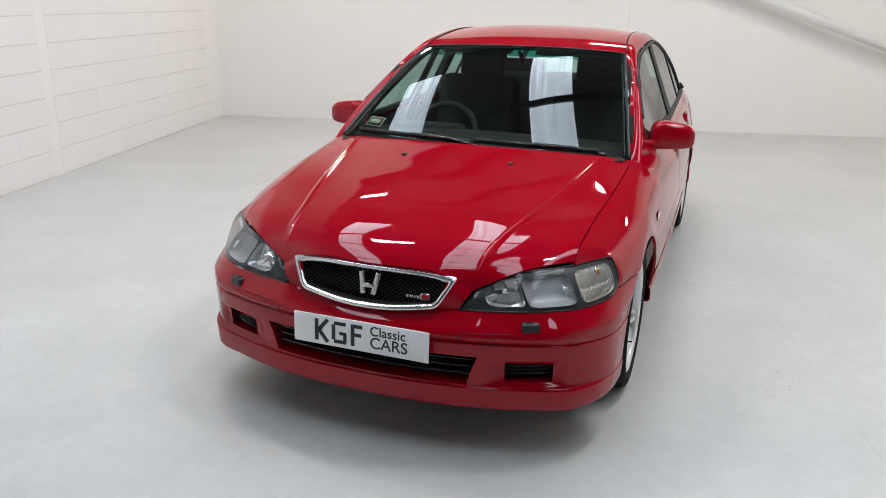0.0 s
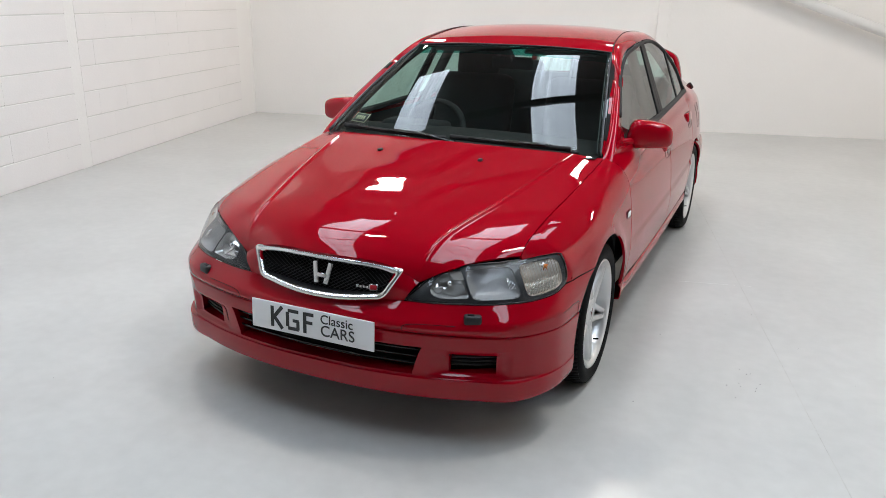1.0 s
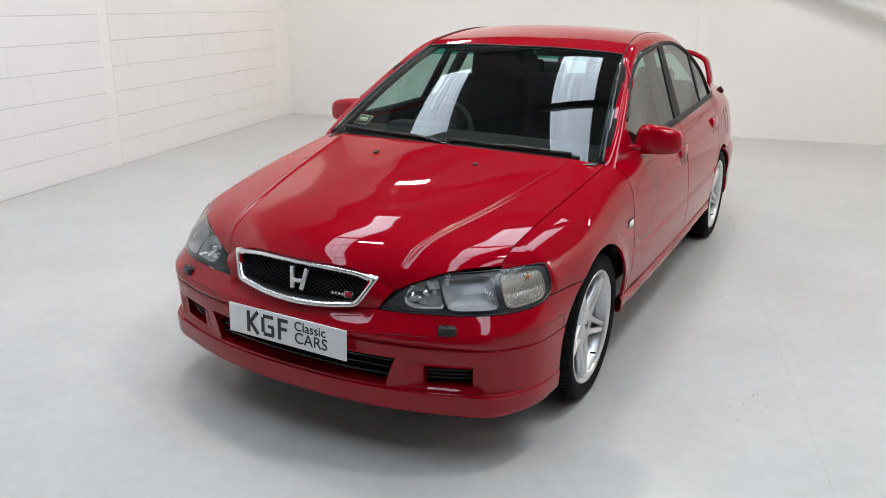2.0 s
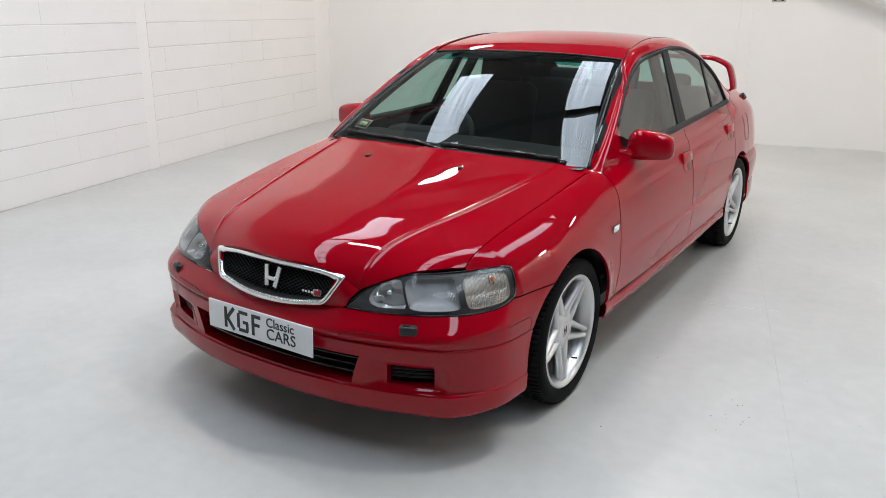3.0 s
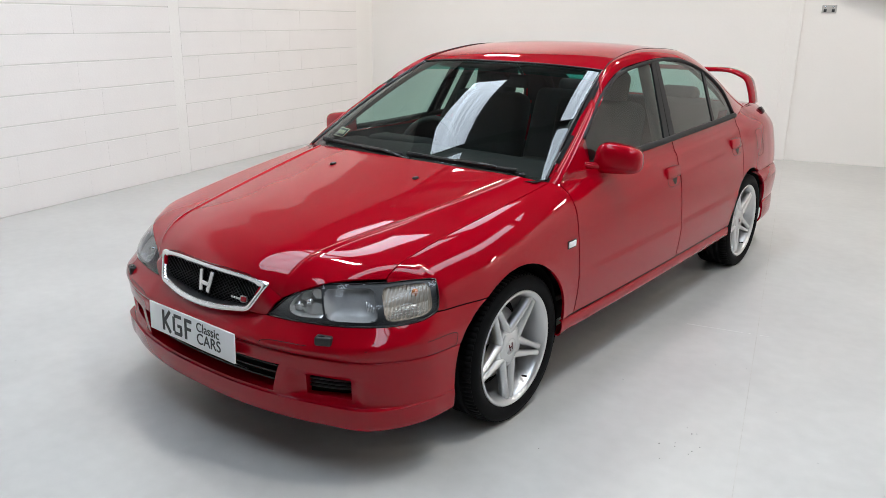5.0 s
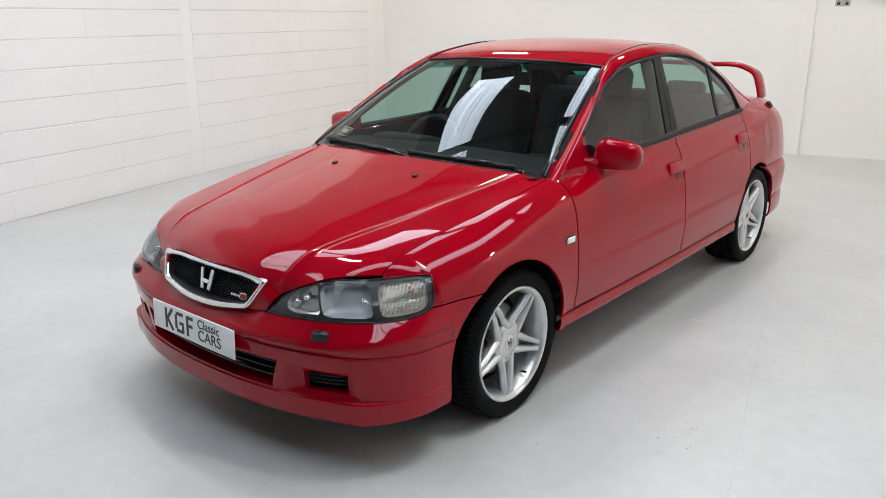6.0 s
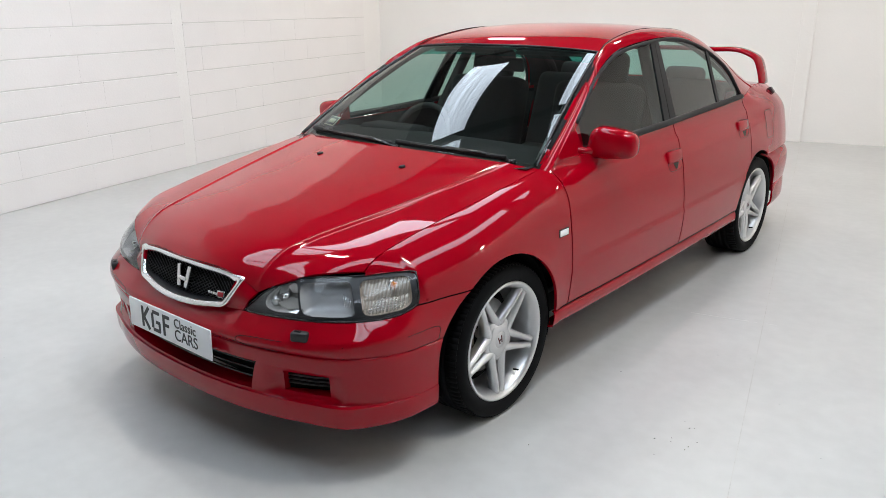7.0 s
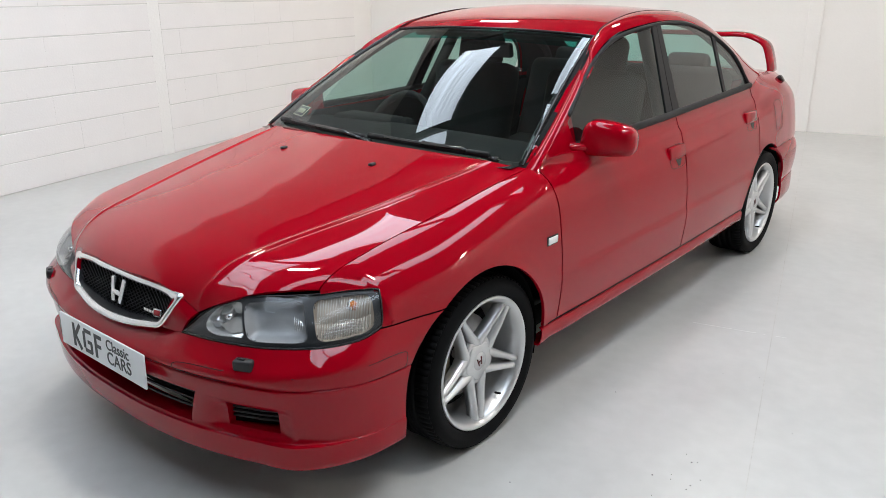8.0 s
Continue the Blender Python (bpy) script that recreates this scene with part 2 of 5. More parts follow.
def lathe(profile, sides=48, axis="x", bm=None):
    """Turns a profile of (along, radius) about an axis through the origin."""
    bm = bm or bmesh.new()
    rings = []
    for a, r in profile:
        ring = []
        for k in range(sides):
            c, s = math.cos(k * math.tau / sides) * r, math.sin(k * math.tau / sides) * r
            ring.append(bm.verts.new((a, c, s) if axis == "x" else (c, s, a)))
        rings.append(ring)
    for a, b in zip(rings, rings[1:]):
        for k in range(sides):
            bm.faces.new((a[k], a[(k + 1) % sides], b[(k + 1) % sides], b[k]))
    return bm



# ---- the studio: floor, walls, roof ----
TURNED = 14.3                      # degrees by which the studio stands askew to the car
ROOM = pose(0, 0, 0, 0, 0, TURNED)
LEFT, BACK, RIGHT, FRONT, HIGH = -4.15, 5.65, 5.8, -12.0, 4.3


def setting(name, bm, mat, label, category, smooth=False):
    ob = part(name, bm, mat, None, "", smooth)
    ob.matrix_basis = ROOM
    return tagged(ob, label, category, kind="structure")


def slab(u0, u1, v0, v1, z0, z1, bm=None, bevel=0.0):
    return block(u1 - u0, v1 - v0, z1 - z0, pose((u0 + u1) / 2, (v0 + v1) / 2, (z0 + z1) / 2), bevel, 1, bm)


JOINT = 1.33
floor = setting("floor", slab(LEFT - 0.3, JOINT - 0.0018, FRONT - 0.3, BACK + 0.3, -0.2, 0.0), FLOORPAINT,
                "light grey glossy painted concrete floor", "floor")
floor_bay = setting("floor_bay", slab(JOINT + 0.0018, RIGHT + 0.3, FRONT - 0.3, BACK + 0.3, -0.2, 0.0), FLOORPAINT,
                    "light grey painted concrete floor beyond a joint", "floor")
setting("floor_joint", slab(JOINT - 0.0018, JOINT + 0.0018, FRONT, BACK, -0.2, -0.0005), JOINTFILL, "thin filled joint in the painted concrete floor", "floor joint")

back = slab(LEFT - 0.3, RIGHT + 0.3, BACK, BACK + 0.2, 0, HIGH)
wall_back = setting("wall_back", back, WALLPAINT, "smooth off-white painted back wall", "wall")
setting("wall_right", slab(RIGHT, RIGHT + 0.2, FRONT, BACK, 0, HIGH), WALLPAINT, "plain off-white painted wall", "wall")
setting("wall_front", slab(LEFT - 0.3, RIGHT + 0.3, FRONT - 0.2, FRONT, 0, HIGH), DARKWALL, "plain dim grey wall behind the camera", "wall")
wall_left = setting("wall_left", slab(LEFT - 0.3, LEFT - 0.0045, FRONT, BACK, 0, HIGH), MORTAR, "white painted concrete block wall", "wall")
column = setting("column", slab(1.18, 1.32, BACK - 0.045, BACK, 0, HIGH, bevel=0.004), WALLPAINT, "white boxed column against the back wall", "column")
ceiling = setting("ceiling", slab(LEFT - 0.3, RIGHT + 0.3, FRONT - 0.2, BACK + 0.2, HIGH + 0.12, HIGH + 0.25), ROOFSHEET, "grey profiled sheet roof", "ceiling")

# an unseen cove from roof to left wall, added to soften the bonnet's reflection
COVE_W, COVE_H = 1.15, 0.85
bm = bmesh.new()
lines = []
for k in range(15):
    a = k / 14 * math.pi / 2
    u, z = LEFT + 0.004 + COVE_W * (1 - math.cos(a)), HIGH + 0.015 - COVE_H * (1 - math.sin(a))
    lines.append([bm.verts.new((u, v, z)) for v in (FRONT, BACK)])
for a, b in zip(lines, lines[1:]):
    bm.faces.new((a[0], b[0], b[1], a[1]))
setting("added_cove", bm, COVESHEET, "unseen pale cove added between roof and block wall to soften reflections", "roof lining", True)

# rooflight sheets run along the room, crossed by purlins
STRIPS = [(-2.31, 0.58, 1.58, 6), (-0.10, 0.64, 2.1, 11), (2.12, 0.64, 2.1, 11)]      # place across, width, far end, turn
NEAR = -4.5
for x, wide, far, turn in STRIPS:
    strip = part("rooflight", block(wide, far - NEAR, 0.01, pose(0, (far + NEAR) / 2, HIGH + 0.105)), SKYLIGHT, None, "", False)
    strip.matrix_basis = pose(x, 0, 0, 0, 0, turn)
    tagged(strip, "translucent corrugated rooflight sheet, bright with daylight", "rooflight", "rooflights in the roof", "structure")
for v in (-10.2, -8.4, -6.6, -5.2, -4.1, -3.0, -2.0, -1.05, 2.7, 3.9, 5.1):
    beam = part("purlin", slab(LEFT, RIGHT, v - 0.022, v + 0.022, HIGH + 0.02, HIGH + 0.10), PURLINPAINT, None, "", False)
    beam.matrix_basis = ROOM
    tagged(beam, "painted steel purlin under the roof", "purlin", "purlins", "structure")
brace = part("roof_brace", block(6.4, 0.13, 0.13, pose(-0.65, 0.28, HIGH - 0.06, 0, 0, 31), 0.012), PURLINPAINT, None, "", False)
tagged(brace, "dark steel brace running slantwise under the roof", "roof brace", kind="structure")
# the last two are unseen battens, added to brighten the right side
for u, v in ((-2.30, 4.25), (0.96, 3.55), (-1.60, -0.62), (1.4, -1.6), (4.6, 2.9), (5.2, 0.6)):
    lampu = tagged(empty("ceiling_light", ROOM @ pose(u, v, HIGH - 0.12)), "lit white ceiling batten under the roof, the two rightmost added as fill", "ceiling light", "ceiling lights")
    part("diffuser", block(0.52, 0.19, 0.02, pose(0, 0, -0.03), 0.005), TUBE, lampu)
    part("housing", block(0.56, 0.23, 0.05, pose(0, 0, 0.01), 0.008), WHITESTEEL, lampu)
    for x in (-0.22, 0.22):
        part("hanger", tube([(x, 0, 0.03), (x, 0, 0.22)], 0.006, 6), STEEL, lampu)


# ---- the car: surfaces ----
car = tagged(empty("car"), "bright red four-door saloon car with silver alloy wheels and rear spoiler", "car")
FRONT_AXLE, REAR_AXLE = -1.3325, 1.3325
ARCH_F, ARCH_R = (-1.375, 0.31, 0.345), (1.332, 0.31, 0.335)

profile = spline([(0.20, 0.838), (0.33, 0.853), (0.45, 0.867), (0.55, 0.870), (0.65, 0.862), (0.75, 0.848), (0.85, 0.826), (0.93, 0.800), (1.02, 0.765)])
taper = spline([(-1.95, -0.17), (-1.88, -0.095), (-1.80, -0.052), (-1.70, -0.030), (-1.60, -0.014), (-1.33, 0), (-0.9, 0), (0, 0.003), (1.0, -0.008), (1.2, -0.012),
                (1.5, -0.018), (1.7, -0.027), (1.9, -0.046), (2.1, -0.090), (2.22, -0.15), (2.3, -0.25)])


def side_x(y, z):
    """Half width of the body's side at a station and height, with flared wheel arches and a shallow crease."""
    x = profile(z) + taper(y)
    for c, zc, r in (ARCH_F, ARCH_R):
        d = math.hypot(y - c, z - zc) - r
        x += (0.010 if c < 0 else 0.002) * math.exp(-(max(d, 0) / 0.05) ** 2)
    for line, deep, sharp in ((0.872 + 0.030 * (y + 0.3), 0.0095, 0.005), (0.792 + 0.030 * y, 0.0075, 0.009), (0.520 + 0.008 * y, 0.0060, 0.004)):
        fade = min(1, max(0, (y + 1.15) / 0.35)) * min(1, max(0, (1.75 - y) / 0.3))
        x -= deep * fade * (1 / (1 + math.exp(max(-50, min(50, -(z - line) / sharp)))) - 0.5)
    return x


def arch_z(y):
    """Height of the wheel openings over a station, 0 where there is none."""
    for c, zc, r in (ARCH_F, ARCH_R):
        if abs(y - c) < r:
            return zc + math.sqrt(r * r - (y - c) ** 2)
    return 0.0


def stations(a, b, step=0.02):
    """Stations from a to b, drawn together at the ends of the wheel openings."""
    ys = set(np.linspace(a, b, max(3, int((b - a) / step))).tolist())
    for c, zc, r in (ARCH_F, ARCH_R):
        for k in range(0, 61):
            y = c - r * math.cos(k * math.pi / 60)
            if a < y < b:
                ys.add(y)
        for y in (c - r - 1e-4, c + r + 1e-4):
            if a < y < b:
                ys.add(y)
    out = []
    for y in sorted(ys):
        if not out or y - out[-1] > 4e-5:
            out.append(y)
    return out


# ---- bonnet ----
hood_c = spline([(0, 0, -2.135, 0.675), (0.05, 0, -2.10, 0.708), (0.1, 0, -2.05, 0.737), (0.26, 0, -1.88, 0.787), (0.52, 0, -1.60, 0.836), (0.8, 0, -1.30, 0.881), (1, 0, -1.062, 0.919)])
hood_1 = spline([(0, 0.235, -2.119, 0.669), (0.05, 0.212, -2.092, 0.703), (0.1, 0.20, -2.05, 0.732), (0.26, 0.22, -1.88, 0.783), (0.52, 0.25, -1.60, 0.831), (0.8, 0.27, -1.30, 0.876), (1, 0.28, -1.052, 0.916)])


def rolled(edge, v0, straight, reach, steep, start=()):
    """A line of the bonnet: nearly straight keys, rounded off over its last stretch towards the edge (v, x, y, z, as the keys)."""
    ys, xs = [k[2] for k in straight], [k[1] for k in straight]
    z_of = spline([(k[2], k[3]) for k in straight])
    y1 = edge[1] + reach
    z1 = float(z_of(y1))
    s0 = (float(z_of(y1 + 0.02)) - z1) / 0.02
    power = (steep - s0) * reach / (z1 - edge[2] - s0 * reach) - 1
    keys = list(start)
    vs, ds = [v0] + [k[0] for k in straight], [edge[1]] + ys
    for v in [v0 + (straight[0][0] - v0) * k for k in (0, 0.06, 0.13, 0.2, 0.3, 0.42, 0.56, 0.7, 0.85)] + [k[0] for k in straight]:
        y = float(np.interp(v, vs, ds))
        t = max(0, 1 - (y - edge[1]) / reach)
        z = float(z_of(y)) if t == 0 else z1 - s0 * (y1 - y) - (steep - s0) * reach / (power + 1) * t ** (power + 1)
        keys.append((v, float(np.interp(y, [edge[1]] + ys, [edge[0]] + xs)), y, z))
    return spline(keys)


hood_k = rolled((0.384, -2.048, 0.699), 0.1, [(0.26, 0.42, -1.88, 0.763), (0.52, 0.49, -1.60, 0.808), (0.8, 0.55, -1.30, 0.858), (1, 0.60, -1.012, 0.906)], 0.30, 0.86,
                [(0, 0.37, -2.098, 0.612), (0.03, 0.373, -2.092, 0.642), (0.065, 0.378, -2.073, 0.675)])
hood_3 = rolled((0.53, -2.022, 0.685), 0.0, [(0.26, 0.556, -1.83, 0.759), (0.52, 0.595, -1.60, 0.798), (0.8, 0.635, -1.30, 0.846), (1, 0.670, -0.985, 0.895)], 0.34, 0.80)
hood_e = rolled((0.672, -1.90, 0.697), 0.0, [(0.26, 0.680, -1.75, 0.757), (0.52, 0.690, -1.60, 0.787), (0.8, 0.713, -1.30, 0.837), (1, 0.727, -0.96, 0.888)], 0.22, 0.95)


def hood_row(v):
    row = []
    inner = spline([(-1, *(hood_1(v) * (-1, 1, 1))), (0, *hood_c(v)), (1, *hood_1(v)), (2, *hood_k(v))])
    outer = spline([(0, *hood_k(v)), (1, *hood_3(v)), (2, *hood_e(v))])
    ridge = hood_k(v)[0]
    bead = min(1, v / 0.15) * min(1, (1.02 - v) / 0.1)

    def put(q):
        q = np.array(q)
        q[2] += 0.0046 * bead * math.exp(-((q[0] - ridge) / 0.0085) ** 2)
        row.append(q)
    for u in np.concatenate([np.linspace(0, 1.84, 26), np.linspace(1.86, 2, 9)]):
        put(inner(u))
    for u in np.concatenate([np.linspace(0, 0.42, 9)[1:], np.linspace(0.48, 2, 22)]):
        put(outer(u))
    return row


half = [hood_row(v) for v in np.concatenate([np.linspace(0, 0.12, 10)[:-1], np.linspace(0.12, 1, 50)])]
bonnet = sheet("bonnet", [[p * (-1, 1, 1) for p in r[:0:-1]] + r for r in half], RED, car, label="red bonnet with two raised creases")
for s in (1, -1):
    brow = hood_row(0)
    top = curve3([(x, float(np.interp(x, [q[0] for q in brow[:35]], [q[1] for q in brow[:35]])) - 0.001, float(np.interp(x, [q[0] for q in brow[:35]], [q[2] for q in brow[:35]])) + 0.0015) for x in (0.292, 0.32, 0.345, 0.37)])
    low = curve3([(0.248, -2.146, 0.549), (0.288, -2.142, 0.550), (0.329, -2.134, 0.553)])
    rows = []
    for v in np.linspace(0, 1, 14):
        rows.append([(1 - v) * low(u) + v * top(u) + np.array((0, -0.011, 0.002)) * math.sin(math.pi * v ** 1.4) for u in np.linspace(0, 1, 14)])
    sheet("bonnet_nose", rows, RED, bonnet, s, gap=0.0)

# ---- front wings ----
edge_y = spline([(hood_e(v)[1], hood_e(v)[0], hood_e(v)[2]) for v in np.linspace(0, 1, 15)])
lamp_top = curve3([(0.329, -2.134, 0.553), (0.39, -2.092, 0.615), (0.445, -2.055, 0.655), (0.53, -2.022, 0.678), (0.615, -1.955, 0.681), (0.672, -1.90, 0.684), (0.730, -1.83, 0.689), (0.780, -1.772, 0.690)])
lamp_low = curve3([(0.329, -2.134, 0.553), (0.41, -2.12, 0.553), (0.497, -2.10, 0.556), (0.585, -2.072, 0.559), (0.66, -2.03, 0.560), (0.716, -1.985, 0.561), (0.768, -1.915, 0.563), (0.798, -1.86, 0.570), (0.815, -1.80, 0.590)])
lamp_by_y = spline([(lamp_top(t)[1], lamp_top(t)[0], lamp_top(t)[2]) for t in np.linspace(0.55, 1, 12)])


def wing_column(y, n=30):
    xe, ze = edge_y(y)
    if y < -1.772:
        x0, z0 = lamp_by_y(y)
        # the section where the lamp ends, fitted between the lamp's top and the bonnet's edge
        ref = np.array([(q[0], q[2]) for q in wing_column(-1.772, 60) if q[2] >= 0.690])
        ref = ref[np.linspace(0, len(ref) - 1, n).round().astype(int)]
        a, c = np.array((x0, z0)), np.array((xe, ze))
        d0, d1 = ref[-1] - ref[0], c - a
        k, turn = np.linalg.norm(d1) / np.linalg.norm(d0), math.atan2(d1[1], d1[0]) - math.atan2(d0[1], d0[0])
        m = k * np.array(((math.cos(turn), -math.sin(turn)), (math.sin(turn), math.cos(turn))))
        return [(float((a + m @ (q - ref[0]))[0]), y, float((a + m @ (q - ref[0]))[1])) for q in ref]
    zs = ze - 0.15
    k = min(1, (y + 1.772) / 0.35)
    p0 = np.array((side_x(y, zs), zs))
    p1 = p0 + np.array((-0.012, 0.075 + 0.01 * k))
    p3 = np.array((xe, ze))
    p2 = p3 + np.array((0.062, -0.016 - 0.008 * (1 - k)))
    low = max(arch_z(y), 0.336)
    if y < ARCH_F[0] - 0.205:
        low = 0.588
    pts = []
    if low < zs:
        for z in np.linspace(low, zs, 16)[:-1]:
            pts.append((side_x(y, z), y, z))
    bez = []
    for t in np.linspace(0, 1, 121):
        q = (1 - t) ** 3 * p0 + 3 * t * (1 - t) ** 2 * p1 + 3 * t * t * (1 - t) * p2 + t ** 3 * p3
        bez.append(q)
    full = [np.array((p[0], p[2])) for p in pts] + [q for q in bez if q[1] >= low - 1e-6]
    if low >= zs:
        full = [np.array((np.interp(low, [q[1] for q in bez], [q[0] for q in bez]), low))] + [q for q in bez if q[1] > low + 1e-4]
    full = np.array(full)
    c = np.concatenate([[0], np.cumsum(np.linalg.norm(np.diff(full, axis=0), axis=1))])
    w = np.linspace(0, 1, n) * c[-1]
    return [(float(np.interp(t, c, full[:, 0])), y, float(np.interp(t, c, full[:, 1]))) for t in w]


for s in (1, -1):
    cols = [wing_column(y) for y in stations(-1.899, -0.930, 0.014)]
    wing = sheet("front_wing", cols, RED, car, s)
    # the corner of the wing that reaches forward under the lamp's outer end
    near = np.array(wing_column(-1.7715))
    rows = []
    for b in np.linspace(0, 1, 10):
        e = lamp_low(1.0) * (1 - b) + lamp_top(1.0) * b
        z = max(e[2], 0.588)
        q = np.array((float(np.interp(z, near[:, 2], near[:, 0])), -1.7715, z))
        rows.append([e * (1 - v) + q * v for v in np.linspace(0.06, 1, 6)])
    sheet("wing_corner", rows, RED, wing, s, hem=0.01, gap=0)

# ---- doors, quarters ----
BELT = spline([(-0.930, 0.886), (-0.88, 0.905), (-0.7, 0.918), (-0.2, 0.932), (0.2, 0.945), (0.8, 0.962), (1.17, 0.972)])


wing_end = np.array(wing_column(-0.930))


def door_x(y, z):
    """The door's skin, which takes over the wing's rounded shoulder at its leading edge."""
    k = min(1, max(0, (y + 0.930) / 0.30))
    k = k * k * (3 - 2 * k)
    return (1 - k) * float(np.interp(min(z, 0.882), wing_end[:, 2], wing_end[:, 0])) + k * side_x(y, z)


def door_column(y, top, n=48):
    low = max(arch_z(y), 0.336)
    return [(door_x(y, z), y, z) for z in np.linspace(low, top, n)]



for s in (1, -1):
    sheet("front_door", [door_column(y, BELT(y)) for y in np.linspace(-0.926, 0.154, 60)], RED, car, s)
    sheet("rear_door", [door_column(y, BELT(y)) for y in stations(0.160, 1.172, 0.016)], RED, car, s)

shoulder = spline([(1.177, 0.772, 0.974), (1.35, 0.728, 1.000), (1.5, 0.700, 1.008), (1.65, 0.672, 1.010), (1.9, 0.640, 0.998), (2.1, 0.600, 0.975), (2.27, 0.52, 0.93)])


def quarter_column(y, n=30):
    xe, ze = shoulder(y)
    zs = ze - 0.16
    p0 = np.array((side_x(y, zs), zs))
    p3 = np.array((xe, ze))
    p1 = p0 + np.array((-0.012, 0.07))
    p2 = p3 + np.array((0.035, -0.020))
    low = max(arch_z(y), 0.336 if y < 1.35 else 0.60)
    full = [np.array((side_x(y, z), z)) for z in np.linspace(low, zs, 18)[:-1]]
    k = min(1, max(0, (y - 1.178) / 0.28))
    k = k * k * (3 - 2 * k)
    for t in np.linspace(0, 1, 60):
        q = (1 - t) ** 3 * p0 + 3 * t * (1 - t) ** 2 * p1 + 3 * t * t * (1 - t) * p2 + t ** 3 * p3
        full.append(np.array((q[0] * k + (1 - k) * side_x(y, q[1]), q[1])))
    full = np.array(full)
    c = np.concatenate([[0], np.cumsum(np.linalg.norm(np.diff(full, axis=0), axis=1))])
    return [(float(np.interp(t, c, full[:, 0])), y, float(np.interp(t, c, full[:, 1]))) for t in np.linspace(0, c[-1], n)]


for s in (1, -1):
    sheet("rear_quarter", [quarter_column(y) for y in stations(1.178, 2.265, 0.018)], RED, car, s)

# ---- front bumper ----
plan_f = curve3([(0, -2.204), (0.2, -2.197), (0.41, -2.165), (0.535, -2.130), (0.720, -2.042), (0.826, -1.892), (0.848, -1.76), (0.859, -1.60), (0.861, -1.54)])
# height at the middle, height at the wheel opening, how far set in
BUMPER = [(0.204, 0.216, 0.034), (0.207, 0.219, 0.007), (0.245, 0.253, 0.001), (0.2785, 0.286, 0.000), (0.2825, 0.290, 0.002), (0.2865, 0.294, 0.012), (0.33, 0.33, 0.009),
          (0.40, 0.40, 0.004), (0.446, 0.446, 0.000), (0.451, 0.451, 0.004), (0.456, 0.456, 0.001), (0.473, 0.489, -0.011), (0.495, 0.520, 0.000), (0.518, 0.553, 0.026), (0.546, 0.588, 0.062)]
heights = spline([(i, a, b, d) for i, (a, b, d) in enumerate(BUMPER)])
us = [i / 110 for i in range(111)]


def beside(a):
    """The place along the bumper that lies before a point of the lamp's lower edge."""
    q = lamp_low(a)
    return float(min(np.linspace(0.2, 0.9, 701), key=lambda u: float(np.hypot(*(plan_f(u)[:2] - q[:2])))))


LAMP_A = np.linspace(0, 1, 41)
LAMP_U = [beside(a) for a in LAMP_A]


def bumper_rim(u, p):
    """Where the bumper's upper edge runs: under the lamp, then along the wing."""
    if u < LAMP_U[0]:
        k = max(0, 1 - (LAMP_U[0] - u) / 0.06)
        return p + (lamp_low(0.0) + np.array((0, 0, -0.003)) - bumper_point(LAMP_U[0], 14, False)) * k * k * (3 - 2 * k)
    if u <= LAMP_U[-1]:
        return lamp_low(float(np.interp(u, LAMP_U, LAMP_A))) + np.array((0, 0, -0.003))
    return np.array((side_x(p[1], 0.588) + 0.0005, p[1], 0.5855))


def bumper_point(u, i, rim=True):
    place = u
    a, b, d = heights(i)
    p, q = plan_f(min(u + 0.003, 1)), plan_f(max(u - 0.003, 0))
    n = np.array((-(p - q)[1], (p - q)[0]))
    n = n / np.linalg.norm(n)
    k = max(0, (u - 0.62) / 0.38)
    if i > 10:
        k = k + (float(np.interp(u, (0, 0.27, 0.5, 0.62, 0.70, 0.76, 1), (0, 0.15, 0.33, 0.42, 0.75, 1, 1))) - k) * (i - 10) / 4
    z = a + (b - a) * k
    if 4 < i < 8:
        d *= 1 - 0.8 * min(1, max(0, (u - 0.55) / 0.25))
    if i > 11:
        d *= 1 - 0.72 * min(1, max(0, (u - 0.62) / 0.16))
    if d < 0:
        d *= max(0, 1 - 1.5 * max(0, (u - 0.45) / 0.3))
    rear = ARCH_F[0] - math.sqrt(max(0, ARCH_F[2] ** 2 - max(0, z - ARCH_F[1]) ** 2))
    short = max(0, rear + 1.54) if rear > -1.54 else rear + 1.54
    u = u + (short / 1.06) * max(0, (u - 0.8) / 0.2) ** 1.5
    px = plan_f(u)[0]
    slant = 0.034 * math.exp(-((px - 0.413) / 0.05) ** 2) * min(1, max(0, (0.400 - z) / 0.1)) ** 0.8
    u = u - slant / 1.24
    pocket = 1 / (1 + math.exp(-(px - 0.468) / 0.008)) / (1 + math.exp((px - 0.695) / 0.006)) / (1 + math.exp(-(z - 0.296) / 0.003)) / (1 + math.exp((z - 0.381) / 0.0025))
    d -= 0.012 * max(0, 1 - abs(px - 0.715) / 0.11) * min(1, max(0, (4.3 - i) / 0.6)) * (u < 0.9)
    x, y = plan_f(u) + n * (d + 0.018 * pocket)
    out = np.array((max(x, 0) if u < 0.01 else x, y, a + (b - a) * k))
    if rim and i > 11:
        last = bumper_point(place, 14, False)
        out = out + (bumper_rim(place, last) - last) * ((i - 11) / 3) ** 2.4
    return out


iv = [0, 0.5, 0.8, 1, 1.2, 1.5, 2, 2.5, 2.8, 3, 3.25, 3.5, 3.75, 4, 4.25, 4.5, 4.75, 5, 5.5, 6, 6.33, 6.66, 7, 7.33, 7.66, 8, 8.33, 8.66, 9, 9.33, 9.66, 10, 10.33, 10.66, 11, 11.33, 11.66, 12, 12.33, 12.66, 13, 13.33, 13.66, 14]
